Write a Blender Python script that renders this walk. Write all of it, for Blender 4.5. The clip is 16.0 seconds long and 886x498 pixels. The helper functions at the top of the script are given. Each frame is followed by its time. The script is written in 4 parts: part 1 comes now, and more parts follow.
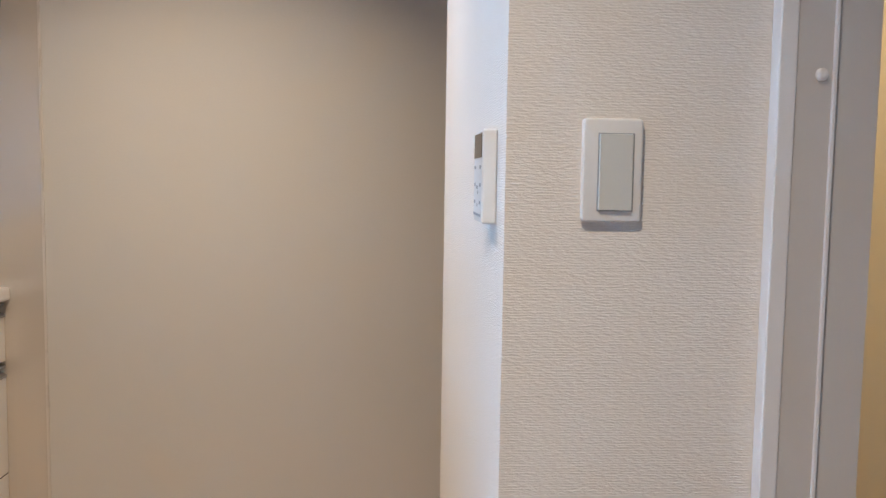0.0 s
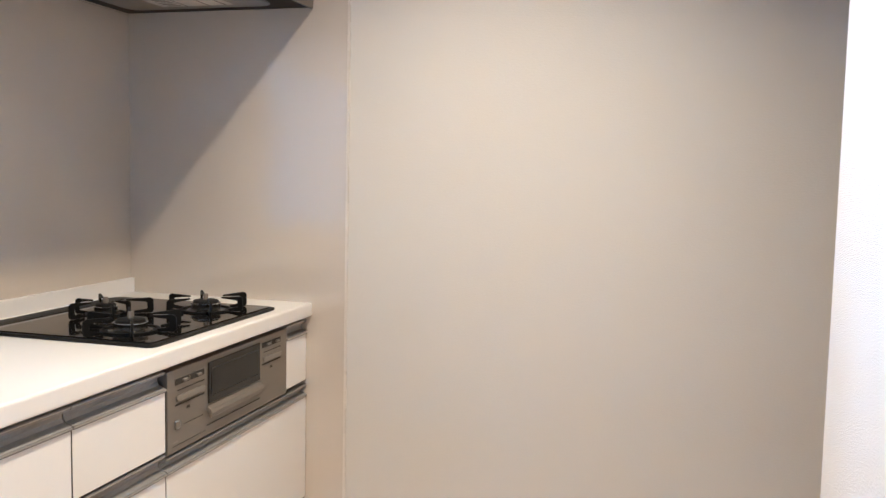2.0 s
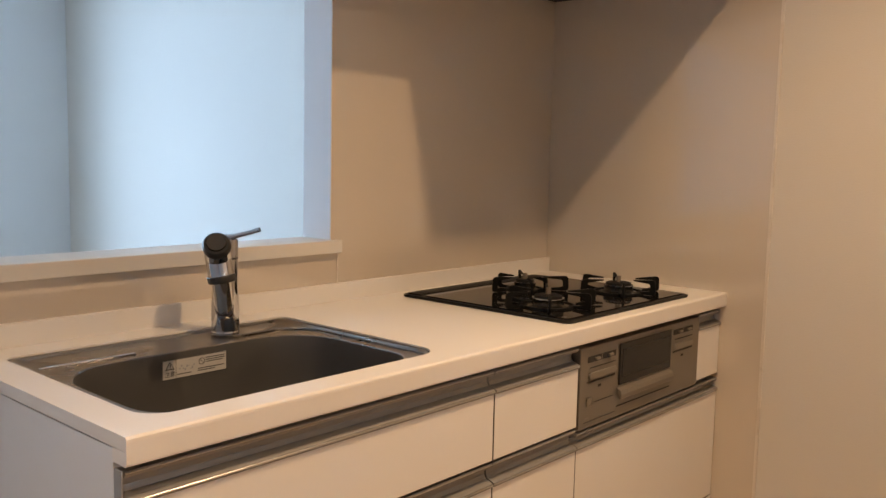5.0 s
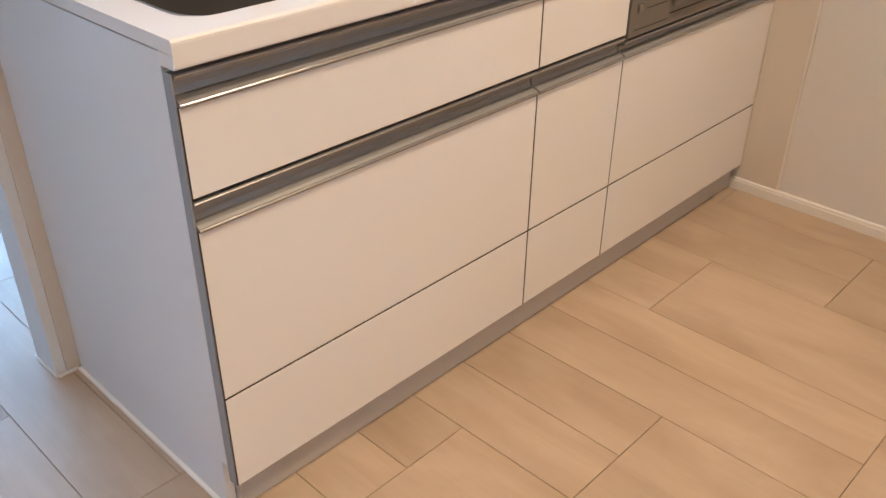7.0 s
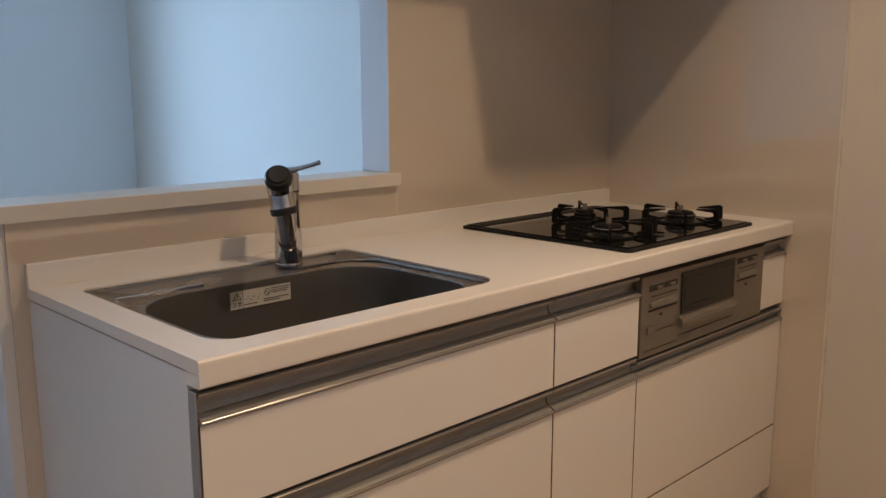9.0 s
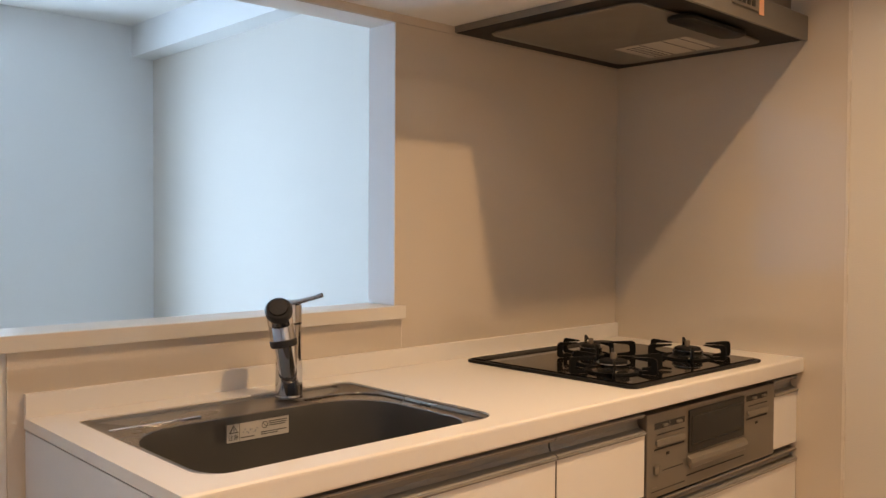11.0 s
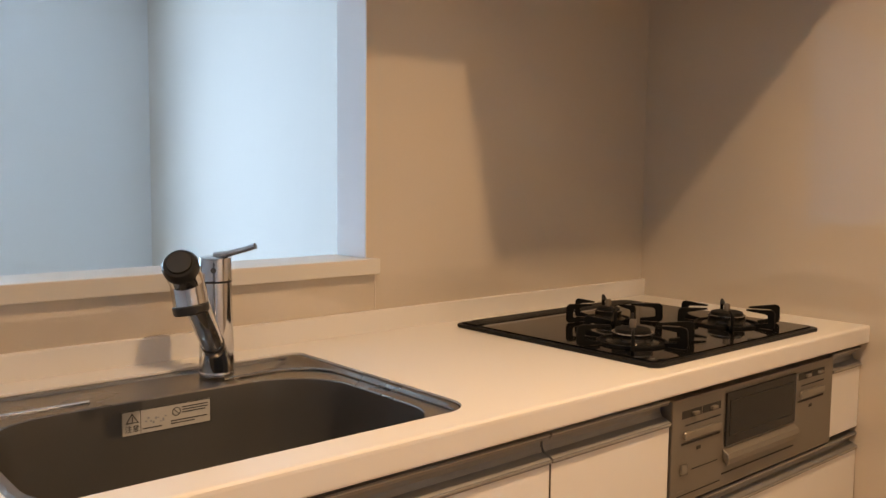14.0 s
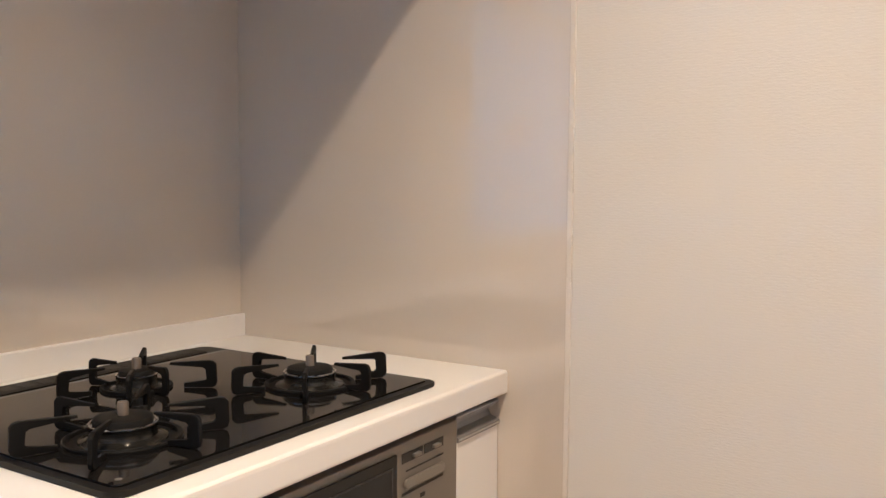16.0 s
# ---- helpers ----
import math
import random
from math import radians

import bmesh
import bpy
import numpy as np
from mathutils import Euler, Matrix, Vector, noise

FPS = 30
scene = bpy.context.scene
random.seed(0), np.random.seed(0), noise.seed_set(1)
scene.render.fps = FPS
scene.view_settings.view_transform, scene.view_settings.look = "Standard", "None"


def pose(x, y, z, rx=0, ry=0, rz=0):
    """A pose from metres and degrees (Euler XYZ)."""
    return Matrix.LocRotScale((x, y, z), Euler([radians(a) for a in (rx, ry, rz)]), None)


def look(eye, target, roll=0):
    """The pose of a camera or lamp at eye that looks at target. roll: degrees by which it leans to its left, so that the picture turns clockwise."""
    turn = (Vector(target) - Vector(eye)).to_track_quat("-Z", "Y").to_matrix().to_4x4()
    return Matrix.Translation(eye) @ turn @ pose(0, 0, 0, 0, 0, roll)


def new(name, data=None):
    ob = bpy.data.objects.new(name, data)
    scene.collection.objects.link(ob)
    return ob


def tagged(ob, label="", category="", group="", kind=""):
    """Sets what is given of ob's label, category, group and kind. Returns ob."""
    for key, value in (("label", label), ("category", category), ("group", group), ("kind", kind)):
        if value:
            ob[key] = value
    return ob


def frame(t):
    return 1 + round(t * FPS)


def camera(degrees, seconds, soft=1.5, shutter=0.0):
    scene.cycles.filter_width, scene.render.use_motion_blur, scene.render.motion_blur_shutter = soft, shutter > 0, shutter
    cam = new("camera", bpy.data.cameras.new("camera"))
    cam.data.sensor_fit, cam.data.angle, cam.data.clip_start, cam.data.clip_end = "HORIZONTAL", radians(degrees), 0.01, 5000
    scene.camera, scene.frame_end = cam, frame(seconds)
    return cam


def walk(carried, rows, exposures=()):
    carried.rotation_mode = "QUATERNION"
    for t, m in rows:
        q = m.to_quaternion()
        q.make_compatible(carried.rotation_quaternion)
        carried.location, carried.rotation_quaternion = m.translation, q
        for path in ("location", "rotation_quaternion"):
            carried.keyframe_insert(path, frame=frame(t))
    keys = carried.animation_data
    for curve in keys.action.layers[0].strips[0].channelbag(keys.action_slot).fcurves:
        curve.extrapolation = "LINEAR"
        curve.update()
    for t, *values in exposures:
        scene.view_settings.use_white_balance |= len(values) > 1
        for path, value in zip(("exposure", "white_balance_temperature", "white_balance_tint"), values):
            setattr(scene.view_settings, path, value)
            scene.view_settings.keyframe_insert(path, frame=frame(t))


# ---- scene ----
PATH = [
    (0, (-2.792, -1.864, 1.223), (-0.803, -1.98, 1.054), 0.9),
    (0.5, (-2.682, -1.84, 1.231), (-0.689, -1.85, 1.066), 0.8),
    (1, (-2.572, -1.811, 1.223), (-0.582, -1.695, 1.066), 1.0),
    (1.5, (-2.463, -1.739, 1.225), (-0.488, -1.463, 1.075), 1.0),
    (2, (-2.388, -1.71, 1.24), (-0.466, -1.184, 1.071), 1.2),
    (2.5, (-2.317, -1.68, 1.213), (-0.501, -0.857, 1.059), 0.8),
    (3, (-2.342, -1.691, 1.209), (-0.677, -0.594, 1.059), 0.9),
    (3.2, (-2.342, -1.675, 1.216), (-0.721, -0.513, 1.068), 0.9),
    (5.3, (-2.376, -1.65, 1.213), (-0.915, -0.307, 0.964), 0.9),
    (5.5, (-2.373, -1.643, 1.208), (-0.927, -0.305, 0.868), 0.8),
    (6, (-2.37, -1.636, 1.203), (-0.981, -0.341, 0.576), 0.7),
    (6.5, (-2.363, -1.631, 1.203), (-1.061, -0.404, 0.308), 0.7),
    (7, (-2.365, -1.628, 1.19), (-1.127, -0.448, 0.153), 0.6),
    (7.5, (-2.368, -1.634, 1.188), (-1.143, -0.446, 0.145), 0.4),
    (8, (-2.373, -1.641, 1.194), (-1.104, -0.386, 0.292), 0.1),
    (8.5, (-2.376, -1.649, 1.192), (-1.035, -0.307, 0.559), -0.0),
    (9, (-2.379, -1.661, 1.198), (-0.996, -0.259, 0.846), -0.1),
    (9.5, (-2.38, -1.668, 1.204), (-0.989, -0.24, 1.038), 0.1),
    (10, (-2.374, -1.665, 1.208), (-0.982, -0.233, 1.092), 0.1),
    (10.2, (-2.371, -1.666, 1.213), (-0.978, -0.234, 1.115), 0.1),
    (12.3, (-2.309, -1.742, 1.189), (-0.978, -0.249, 1.166), 0.7),
    (12.5, (-2.296, -1.738, 1.197), (-0.962, -0.249, 1.136), 0.7),
    (13, (-2.235, -1.698, 1.163), (-0.902, -0.21, 1.062), 0.45),
    (13.5, (-2.112, -1.577, 1.168), (-0.789, -0.086, 1.024), 0.4),
    (14, (-1.998, -1.475, 1.183), (-0.694, 0.031, 1.008), 0.6),
    (14.5, (-1.82, -1.434, 1.164), (-0.488, 0.047, 0.995), 0.4),
    (15, (-1.614, -1.477, 1.174), (-0.136, -0.138, 1.013), 0.3),
    (15.5, (-1.449, -1.472, 1.181), (0.175, -0.317, 1.01), 0.2),
    (16, (-1.293, -1.325, 1.165), (0.398, -0.268, 1.016), 0.4),
]
cam = camera(54.4, 16.0)
EXPOSURES = [
    (0.0, -0.57, 5180, 7),
    (0.5, -0.39, 5100, 7),
    (1.0, -0.35, 5200, 7),
    (1.5, -0.14, 4920, 6),
    (2.0, 0.13, 4800, 6),
    (2.55, 0.00, 4700, 6),
    (2.9, -0.88, 5900, 11),
    (3.4, -0.88, 6500, 14),
    (5.3, -0.70, 6900, 16),
    (6.0, -0.93, 6600, 15),
    (6.5, -0.47, 6000, 13),
    (7.0, -0.30, 5600, 12),
    (7.7, -0.34, 5500, 12),
    (8.1, -0.55, 5400, 11),
    (8.5, -0.77, 5600, 11),
    (9.0, -1.22, 6150, 14),
    (9.6, -0.75, 6900, 16),
    (12.5, -0.60, 7250, 17),
    (14.5, -0.65, 7150, 17),
    (15.0, -0.35, 6300, 14),
    (15.5, -0.09, 5150, 9),
    (16.0, 0.01, 5150, 10),
]
walk(cam, [(t, look(eye, target, roll)) for t, eye, target, roll in PATH], EXPOSURES)

# ---------------------------------------------------------------- world and lamps
def kelvin_rgb(k):
    return {3000: (1.0, 0.697, 0.398), 2500: (1.0, 0.62, 0.25)}[k]


world = bpy.data.worlds.new("sky")
scene.world = world
world.use_nodes = True
wn = world.node_tree.nodes
sky = wn.new("ShaderNodeTexSky")
sky.sky_type, sky.sun_disc = "NISHITA", False
sky.sun_elevation, sky.sun_rotation = radians(42), radians(200)
wn["Background"].inputs[1].default_value = 0.12
world.node_tree.links.new(sky.outputs[0], wn["Background"].inputs[0])

sun = bpy.data.lights.new("sun", "SUN")
sun.energy, sun.angle, sun.color = 1.0, radians(12), (1.0, 0.96, 0.9)
sun_ob = new("sun", sun)
sun_ob.matrix_world = look((-2, -14, 14), (-2, 0, 0))


def area_lamp(name, energy, color, size_x, size_y, m, spread=180):
    la = bpy.data.lights.new(name, "AREA")
    la.shape, la.size, la.size_y, la.energy, la.color = "RECTANGLE", size_x, size_y, energy, color
    la.spread = radians(spread)
    ob = new(name, la)
    ob.matrix_world = m
    return ob


def disk_lamp(name, energy, color, size, at, spread=140):
    la = bpy.data.lights.new(name, "AREA")
    la.shape, la.size, la.energy, la.color, la.spread = "DISK", size, energy, color, radians(spread)
    ob = new(name, la)
    ob.location = at
    return ob


CEIL = 2.41
LAMP_1, LAMP_2 = (-0.89, -1.21), (-2.62, -1.58)
area_lamp("window_daylight", 168, (0.445, 0.693, 1.0), 1.66, 1.9, look((-1.715, 3.62, 1.0), (-1.715, 0, 0.9)))
disk_lamp("downlight_lamp_kitchen", 24.5, kelvin_rgb(3000), 0.075, (LAMP_1[0], LAMP_1[1], CEIL - 0.012), 122)
disk_lamp("downlight_lamp_passage", 25, kelvin_rgb(3000), 0.075, (LAMP_2[0], LAMP_2[1], CEIL - 0.012), 112)
disk_lamp("utility_lamp", 16, kelvin_rgb(2500), 0.25, (-1.2, -3.2, CEIL - 0.02))


# ---------------------------------------------------------------- materials
def material(name, color, rough=0.5, metal=0.0, vary=0.05, scale=6.0, bump=0.0, bscale=300.0, stretch=(1, 1, 1), rough_vary=0.05, coat=0.0, random_tint=0.0, spec=0.5):
    """Painted, plastic, metal or stone surface: colour varied at a large and a fine scale, uneven gloss, fine relief."""
    m = bpy.data.materials.new(name)
    m.use_nodes = True
    nt = m.node_tree
    n, link = nt.nodes, nt.links.new
    bsdf = n["Principled BSDF"]
    tc = n.new("ShaderNodeTexCoord")
    big = n.new("ShaderNodeTexNoise")
    big.inputs["Scale"].default_value, big.inputs["Detail"].default_value = scale, 5
    link(tc.outputs["Object"], big.inputs["Vector"])
    mp = n.new("ShaderNodeMapping")
    mp.inputs["Scale"].default_value = stretch
    link(tc.outputs["Object"], mp.inputs["Vector"])
    fine = n.new("ShaderNodeTexNoise")
    fine.inputs["Scale"].default_value, fine.inputs["Detail"].default_value = bscale, 3
    link(mp.outputs[0], fine.inputs["Vector"])
    mix = n.new("ShaderNodeMix")
    mix.data_type = "RGBA"
    mix.inputs[6].default_value = tuple(min(1, c * (1 - vary)) for c in color) + (1,)
    mix.inputs[7].default_value = tuple(min(1, c * (1 + vary)) for c in color) + (1,)
    fac = n.new("ShaderNodeMath")
    fac.operation = "MULTIPLY_ADD"
    link(fine.outputs[0], fac.inputs[0])
    fac.inputs[1].default_value = 0.5
    half = n.new("ShaderNodeMath")
    half.operation = "MULTIPLY"
    half.inputs[1].default_value = 0.5
    link(big.outputs[0], half.inputs[0])
    link(half.outputs[0], fac.inputs[2])
    link(fac.outputs[0], mix.inputs[0])
    out = mix.outputs[2]
    if random_tint:
        info = n.new("ShaderNodeObjectInfo")
        hsv = n.new("ShaderNodeHueSaturation")
        mr = n.new("ShaderNodeMapRange")
        mr.inputs[3].default_value, mr.inputs[4].default_value = 1 - random_tint, 1 + random_tint
        link(info.outputs["Random"], mr.inputs[0])
        link(mr.outputs[0], hsv.inputs["Value"])
        link(out, hsv.inputs["Color"])
        out = hsv.outputs[0]
    link(out, bsdf.inputs["Base Color"])
    rr = n.new("ShaderNodeMapRange")
    rr.inputs[1].default_value, rr.inputs[2].default_value = 0.3, 0.7
    rr.inputs[3].default_value, rr.inputs[4].default_value = max(0.02, rough - rough_vary), min(1, rough + rough_vary)
    link(big.outputs[0], rr.inputs[0])
    link(rr.outputs[0], bsdf.inputs["Roughness"])
    bsdf.inputs["Metallic"].default_value = metal
    bsdf.inputs["Specular IOR Level"].default_value = spec
    bsdf.inputs["Coat Weight"].default_value = coat
    bsdf.inputs["Coat Roughness"].default_value = 0.08
    if bump:
        b = n.new("ShaderNodeBump")
        b.inputs["Strength"].default_value, b.inputs["Distance"].default_value = bump, 0.002
        link(fine.outputs[0], b.inputs["Height"])
        link(b.outputs[0], bsdf.inputs["Normal"])
    return m


def wallpaper(name, color, along, threads, strength, sway=5.0):
    """Vinyl wall covering with a woven, horizontally ribbed relief."""
    m = material(name, color, 0.75, vary=0.035, scale=2.5, spec=0.25)
    nt = m.node_tree
    n, link = nt.nodes, nt.links.new
    tc = n.new("ShaderNodeTexCoord")
    mp = n.new("ShaderNodeMapping")
    mp.inputs["Scale"].default_value = (along, along, threads)
    link(tc.outputs["Object"], mp.inputs["Vector"])
    rib = n.new("ShaderNodeTexNoise")
    rib.inputs["Scale"].default_value, rib.inputs["Detail"].default_value, rib.inputs["Roughness"].default_value = 1, 2, 0.6
    link(mp.outputs[0], rib.inputs["Vector"])
    soft = n.new("ShaderNodeTexNoise")
    soft.inputs["Scale"].default_value, soft.inputs["Detail"].default_value = 90, 4
    link(tc.outputs["Object"], soft.inputs["Vector"])
    add = n.new("ShaderNodeMath")
    add.operation = "MULTIPLY_ADD"
    add.inputs[1].default_value = 0.18
    link(soft.outputs[0], add.inputs[0])
    link(rib.outputs[0], add.inputs[2])
    wave = n.new("ShaderNodeTexWave")
    wave.wave_type, wave.bands_direction = "BANDS", "Z"
    wave.inputs["Scale"].default_value, wave.inputs["Distortion"].default_value = 0.314 * threads / 1.1, sway
    wave.inputs["Detail"].default_value, wave.inputs["Detail Scale"].default_value = 2, 1.6
    link(tc.outputs["Object"], wave.inputs["Vector"])
    weave = n.new("ShaderNodeMath")
    weave.operation = "MULTIPLY_ADD"
    weave.inputs[1].default_value = 0.13
    link(wave.outputs["Fac"], weave.inputs[0])
    link(add.outputs[0], weave.inputs[2])
    b = n.new("ShaderNodeBump")
    b.inputs["Strength"].default_value, b.inputs["Distance"].default_value = strength, 0.0016
    link(weave.outputs[0], b.inputs["Height"])
    link(b.outputs[0], n["Principled BSDF"].inputs["Normal"])
    return m


def wood(name, dark, light):
    """Light printed oak floor board: long grain along y, a tint of its own for each board."""
    m = bpy.data.materials.new(name)
    m.use_nodes = True
    nt = m.node_tree
    n, link = nt.nodes, nt.links.new
    bsdf = n["Principled BSDF"]
    tc = n.new("ShaderNodeTexCoord")
    info = n.new("ShaderNodeObjectInfo")
    shift = n.new("ShaderNodeVectorMath")
    shift.operation = "ADD"
    link(tc.outputs["Object"], shift.inputs[0])
    mul = n.new("ShaderNodeMath")
    mul.operation = "MULTIPLY"
    mul.inputs[1].default_value = 37.0
    link(info.outputs["Random"], mul.inputs[0])
    link(mul.outputs[0], shift.inputs[1])
    mp = n.new("ShaderNodeMapping")
    mp.inputs["Scale"].default_value = (7, 2.2, 7)
    link(shift.outputs[0], mp.inputs["Vector"])
    cloud = n.new("ShaderNodeTexNoise")
    cloud.inputs["Scale"].default_value, cloud.inputs["Detail"].default_value, cloud.inputs["Distortion"].default_value = 1.0, 6, 0.6
    link(mp.outputs[0], cloud.inputs["Vector"])
    mp2 = n.new("ShaderNodeMapping")
    mp2.inputs["Scale"].default_value = (150, 5, 150)
    link(shift.outputs[0], mp2.inputs["Vector"])
    grain = n.new("ShaderNodeTexNoise")
    grain.inputs["Scale"].default_value, grain.inputs["Detail"].default_value = 1.0, 4
    link(mp2.outputs[0], grain.inputs["Vector"])
    fac = n.new("ShaderNodeMath")
    fac.operation = "MULTIPLY_ADD"
    fac.inputs[1].default_value = 0.14
    link(grain.outputs[0], fac.inputs[0])
    sc = n.new("ShaderNodeMath")
    sc.operation = "MULTIPLY"
    sc.inputs[1].default_value = 0.86
    link(cloud.outputs[0], sc.inputs[0])
    link(sc.outputs[0], fac.inputs[2])
    ramp = n.new("ShaderNodeMapRange")
    ramp.inputs[1].default_value, ramp.inputs[2].default_value = 0.3, 0.7
    link(fac.outputs[0], ramp.inputs[0])
    mix = n.new("ShaderNodeMix")
    mix.data_type = "RGBA"
    mix.inputs[6].default_value, mix.inputs[7].default_value = (*dark, 1), (*light, 1)
    link(ramp.outputs[0], mix.inputs[0])
    hsv = n.new("ShaderNodeHueSaturation")
    mr = n.new("ShaderNodeMapRange")
    mr.inputs[3].default_value, mr.inputs[4].default_value = 0.94, 1.06
    link(info.outputs["Random"], mr.inputs[0])
    link(mr.outputs[0], hsv.inputs["Value"])
    link(mix.outputs[2], hsv.inputs["Color"])
    link(hsv.outputs[0], bsdf.inputs["Base Color"])
    bsdf.inputs["Roughness"].default_value = 0.36
    bsdf.inputs["Specular IOR Level"].default_value = 0.4
    b = n.new("ShaderNodeBump")
    b.inputs["Strength"].default_value, b.inputs["Distance"].default_value = 0.12, 0.001
    link(grain.outputs[0], b.inputs["Height"])
    link(b.outputs[0], bsdf.inputs["Normal"])
    return m


def glass_material(name):
    m = bpy.data.materials.new(name)
    m.use_nodes = True
    b = m.node_tree.nodes["Principled BSDF"]
    b.inputs["Base Color"].default_value = (0.95, 0.98, 0.98, 1)
    b.inputs["Roughness"].default_value = 0.02
    b.inputs["Transmission Weight"].default_value = 1.0
    b.inputs["IOR"].default_value = 1.45
    return m


# White papers toned by wall: stub raised, side wall lowered, in place of lighting.
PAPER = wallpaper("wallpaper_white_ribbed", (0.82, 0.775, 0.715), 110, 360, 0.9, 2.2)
PAPER_SIDE = wallpaper("wallpaper_white_fine_dimmed", (0.665, 0.625, 0.57), 95, 270, 0.24)
PAPER_LIVING = wallpaper("wallpaper_white_living", (0.74, 0.74, 0.73), 50, 300, 0.2)
CEILING = wallpaper("ceiling_paper", (0.74, 0.73, 0.71), 120, 120, 0.25)
PANEL = material("kitchen_wall_panel", (0.635, 0.56, 0.468), 0.55, vary=0.035, scale=3.0, rough_vary=0.03, spec=0.0, coat=1.0)
PANEL.node_tree.nodes["Principled BSDF"].inputs["Coat IOR"].default_value = 2.0
PANEL.node_tree.nodes["Principled BSDF"].inputs["Coat Roughness"].default_value = 0.012
PANEL_EDGE = material("panel_edge_trim", (0.68, 0.62, 0.545), 0.3, vary=0.02)
WORKTOP = material("worktop_white_stone", (0.80, 0.77, 0.73), 0.3, vary=0.015, scale=4, bscale=600, rough_vary=0.01)
DOOR_WHITE = material("cabinet_white_sheet", (0.82, 0.795, 0.755), 0.33, vary=0.012, scale=2.0, bump=0.02, bscale=500, rough_vary=0.01)
SIDE_WHITE = material("cabinet_side_panel", (0.76, 0.765, 0.77), 0.42, vary=0.02, scale=2.0)
END_GREY = material("end_strip_grey", (0.30, 0.315, 0.335), 0.4, vary=0.03)
# Carcass coloured near black so the drawer gaps read as shade.
CARCASS = material("cabinet_carcass", (0.05, 0.047, 0.043), 0.6, vary=0.1)
# Banding colour, with the shade of the seams put into it.
EDGE_GREY = material("edge_band_gap_dark", (0.06, 0.042, 0.028), 0.45, vary=0.08)
# Flat black standing in for shade in gaps and slots; also joints and print.
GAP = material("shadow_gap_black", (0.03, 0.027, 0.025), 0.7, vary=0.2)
ALU_BRIGHT = material("aluminium_lip_highlight", (0.60, 0.595, 0.59), 0.32, metal=1.0, vary=0.03)
ALU = material("brushed_aluminium", (0.295, 0.29, 0.285), 0.42, metal=0.5, vary=0.06, stretch=(2, 300, 300), bscale=3, bump=0.05)
STEEL = material("stainless_steel", (0.285, 0.265, 0.242), 0.30, metal=1.0, vary=0.1, scale=5, stretch=(4, 260, 260), bscale=3, bump=0.04, rough_vary=0.08)
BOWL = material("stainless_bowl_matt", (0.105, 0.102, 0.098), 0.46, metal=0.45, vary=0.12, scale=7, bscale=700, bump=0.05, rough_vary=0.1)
CHROME = material("chrome", (0.58, 0.58, 0.59), 0.07, metal=1.0, vary=0.02, rough_vary=0.03)
BLACK_PLASTIC = material("black_plastic", (0.018, 0.018, 0.018), 0.42, vary=0.2)
GREY_CAP = material("spray_face_grey", (0.045, 0.042, 0.038), 0.5, vary=0.1)
SPRAY_METAL = material("spray_face_satin", (0.13, 0.12, 0.105), 0.28, metal=1.0, vary=0.06)
HOB_GLASS = material("black_hob_glass", (0.008, 0.0075, 0.0075), 0.05, vary=0.2, scale=12, rough_vary=0.02, spec=0.35)
HOB_TRIM = material("hob_trim_black", (0.010, 0.0095, 0.009), 0.42, vary=0.2, spec=0.18)
IRON = material("enamelled_iron", (0.007, 0.0068, 0.0068), 0.5, vary=0.3, bump=0.08, bscale=900, spec=0.12)
BURNER = material("burner_alloy", (0.045, 0.043, 0.04), 0.25, metal=0.7, vary=0.2, rough_vary=0.1)
BURNER_CAP = material("burner_cap_dark", (0.010, 0.0095, 0.009), 0.55, vary=0.3, spec=0.15)
IGNITER = material("igniter_ceramic", (0.24, 0.20, 0.16), 0.35, metal=0.6, vary=0.15)
GRILL_PAINT = material("grill_bronze_silver", (0.235, 0.21, 0.18), 0.42, metal=0.55, vary=0.08, bscale=900, bump=0.05)
GRILL_LIGHT = material("grill_handle_silver", (0.28, 0.255, 0.22), 0.36, metal=0.6, vary=0.06)
GRILL_WINDOW = material("grill_window_glass", (0.014, 0.013, 0.012), 0.10, vary=0.2, spec=0.3)
GRILL_FIELD = material("grill_field_smoky", (0.013, 0.013, 0.0125), 0.12, vary=0.1, scale=6, spec=0.3)
HOOD = material("hood_silver_paint", (0.24, 0.22, 0.195), 0.38, metal=0.5, vary=0.05)
HOOD_DARK = material("hood_dark_frame", (0.012, 0.011, 0.010), 0.5, vary=0.2, spec=0.2)
HOOD_PLATE = material("hood_plate_satin", (0.22, 0.20, 0.172), 0.36, metal=0.3, vary=0.06)
LABEL_PAPER = material("label_paper", (0.56, 0.54, 0.50), 0.6, vary=0.06, scale=40)
LABEL_INK = material("label_ink", (0.035, 0.032, 0.03), 0.6, vary=0.1)
ORANGE = material("orange_sticker", (0.80, 0.42, 0.26), 0.5, vary=0.05)
PLASTIC = material("white_plastic", (0.80, 0.79, 0.76), 0.32, vary=0.015, spec=0.4)
PLASTIC_GREY = material("rocker_pale_grey", (0.62, 0.63, 0.60), 0.35, vary=0.02)
SCREEN = material("display_dark", (0.04, 0.042, 0.045), 0.18, vary=0.1)
BUTTON_FIELD = material("button_field_pale", (0.73, 0.745, 0.75), 0.4, vary=0.02)
BUTTON_INK = material("button_ink_grey", (0.32, 0.33, 0.35), 0.5, vary=0.05)
FRAME = material("door_frame_sheet", (0.62, 0.575, 0.52), 0.4, vary=0.03)
# White of the stop and cap, and the lighter tone of the lit casing side.
FRAME_LIGHT = material("door_frame_white_lit_edge", (0.80, 0.77, 0.74), 0.35, vary=0.02)
YELLOW_WALL = wallpaper("utility_wallpaper", (0.76, 0.71, 0.58), 60, 300, 0.2)
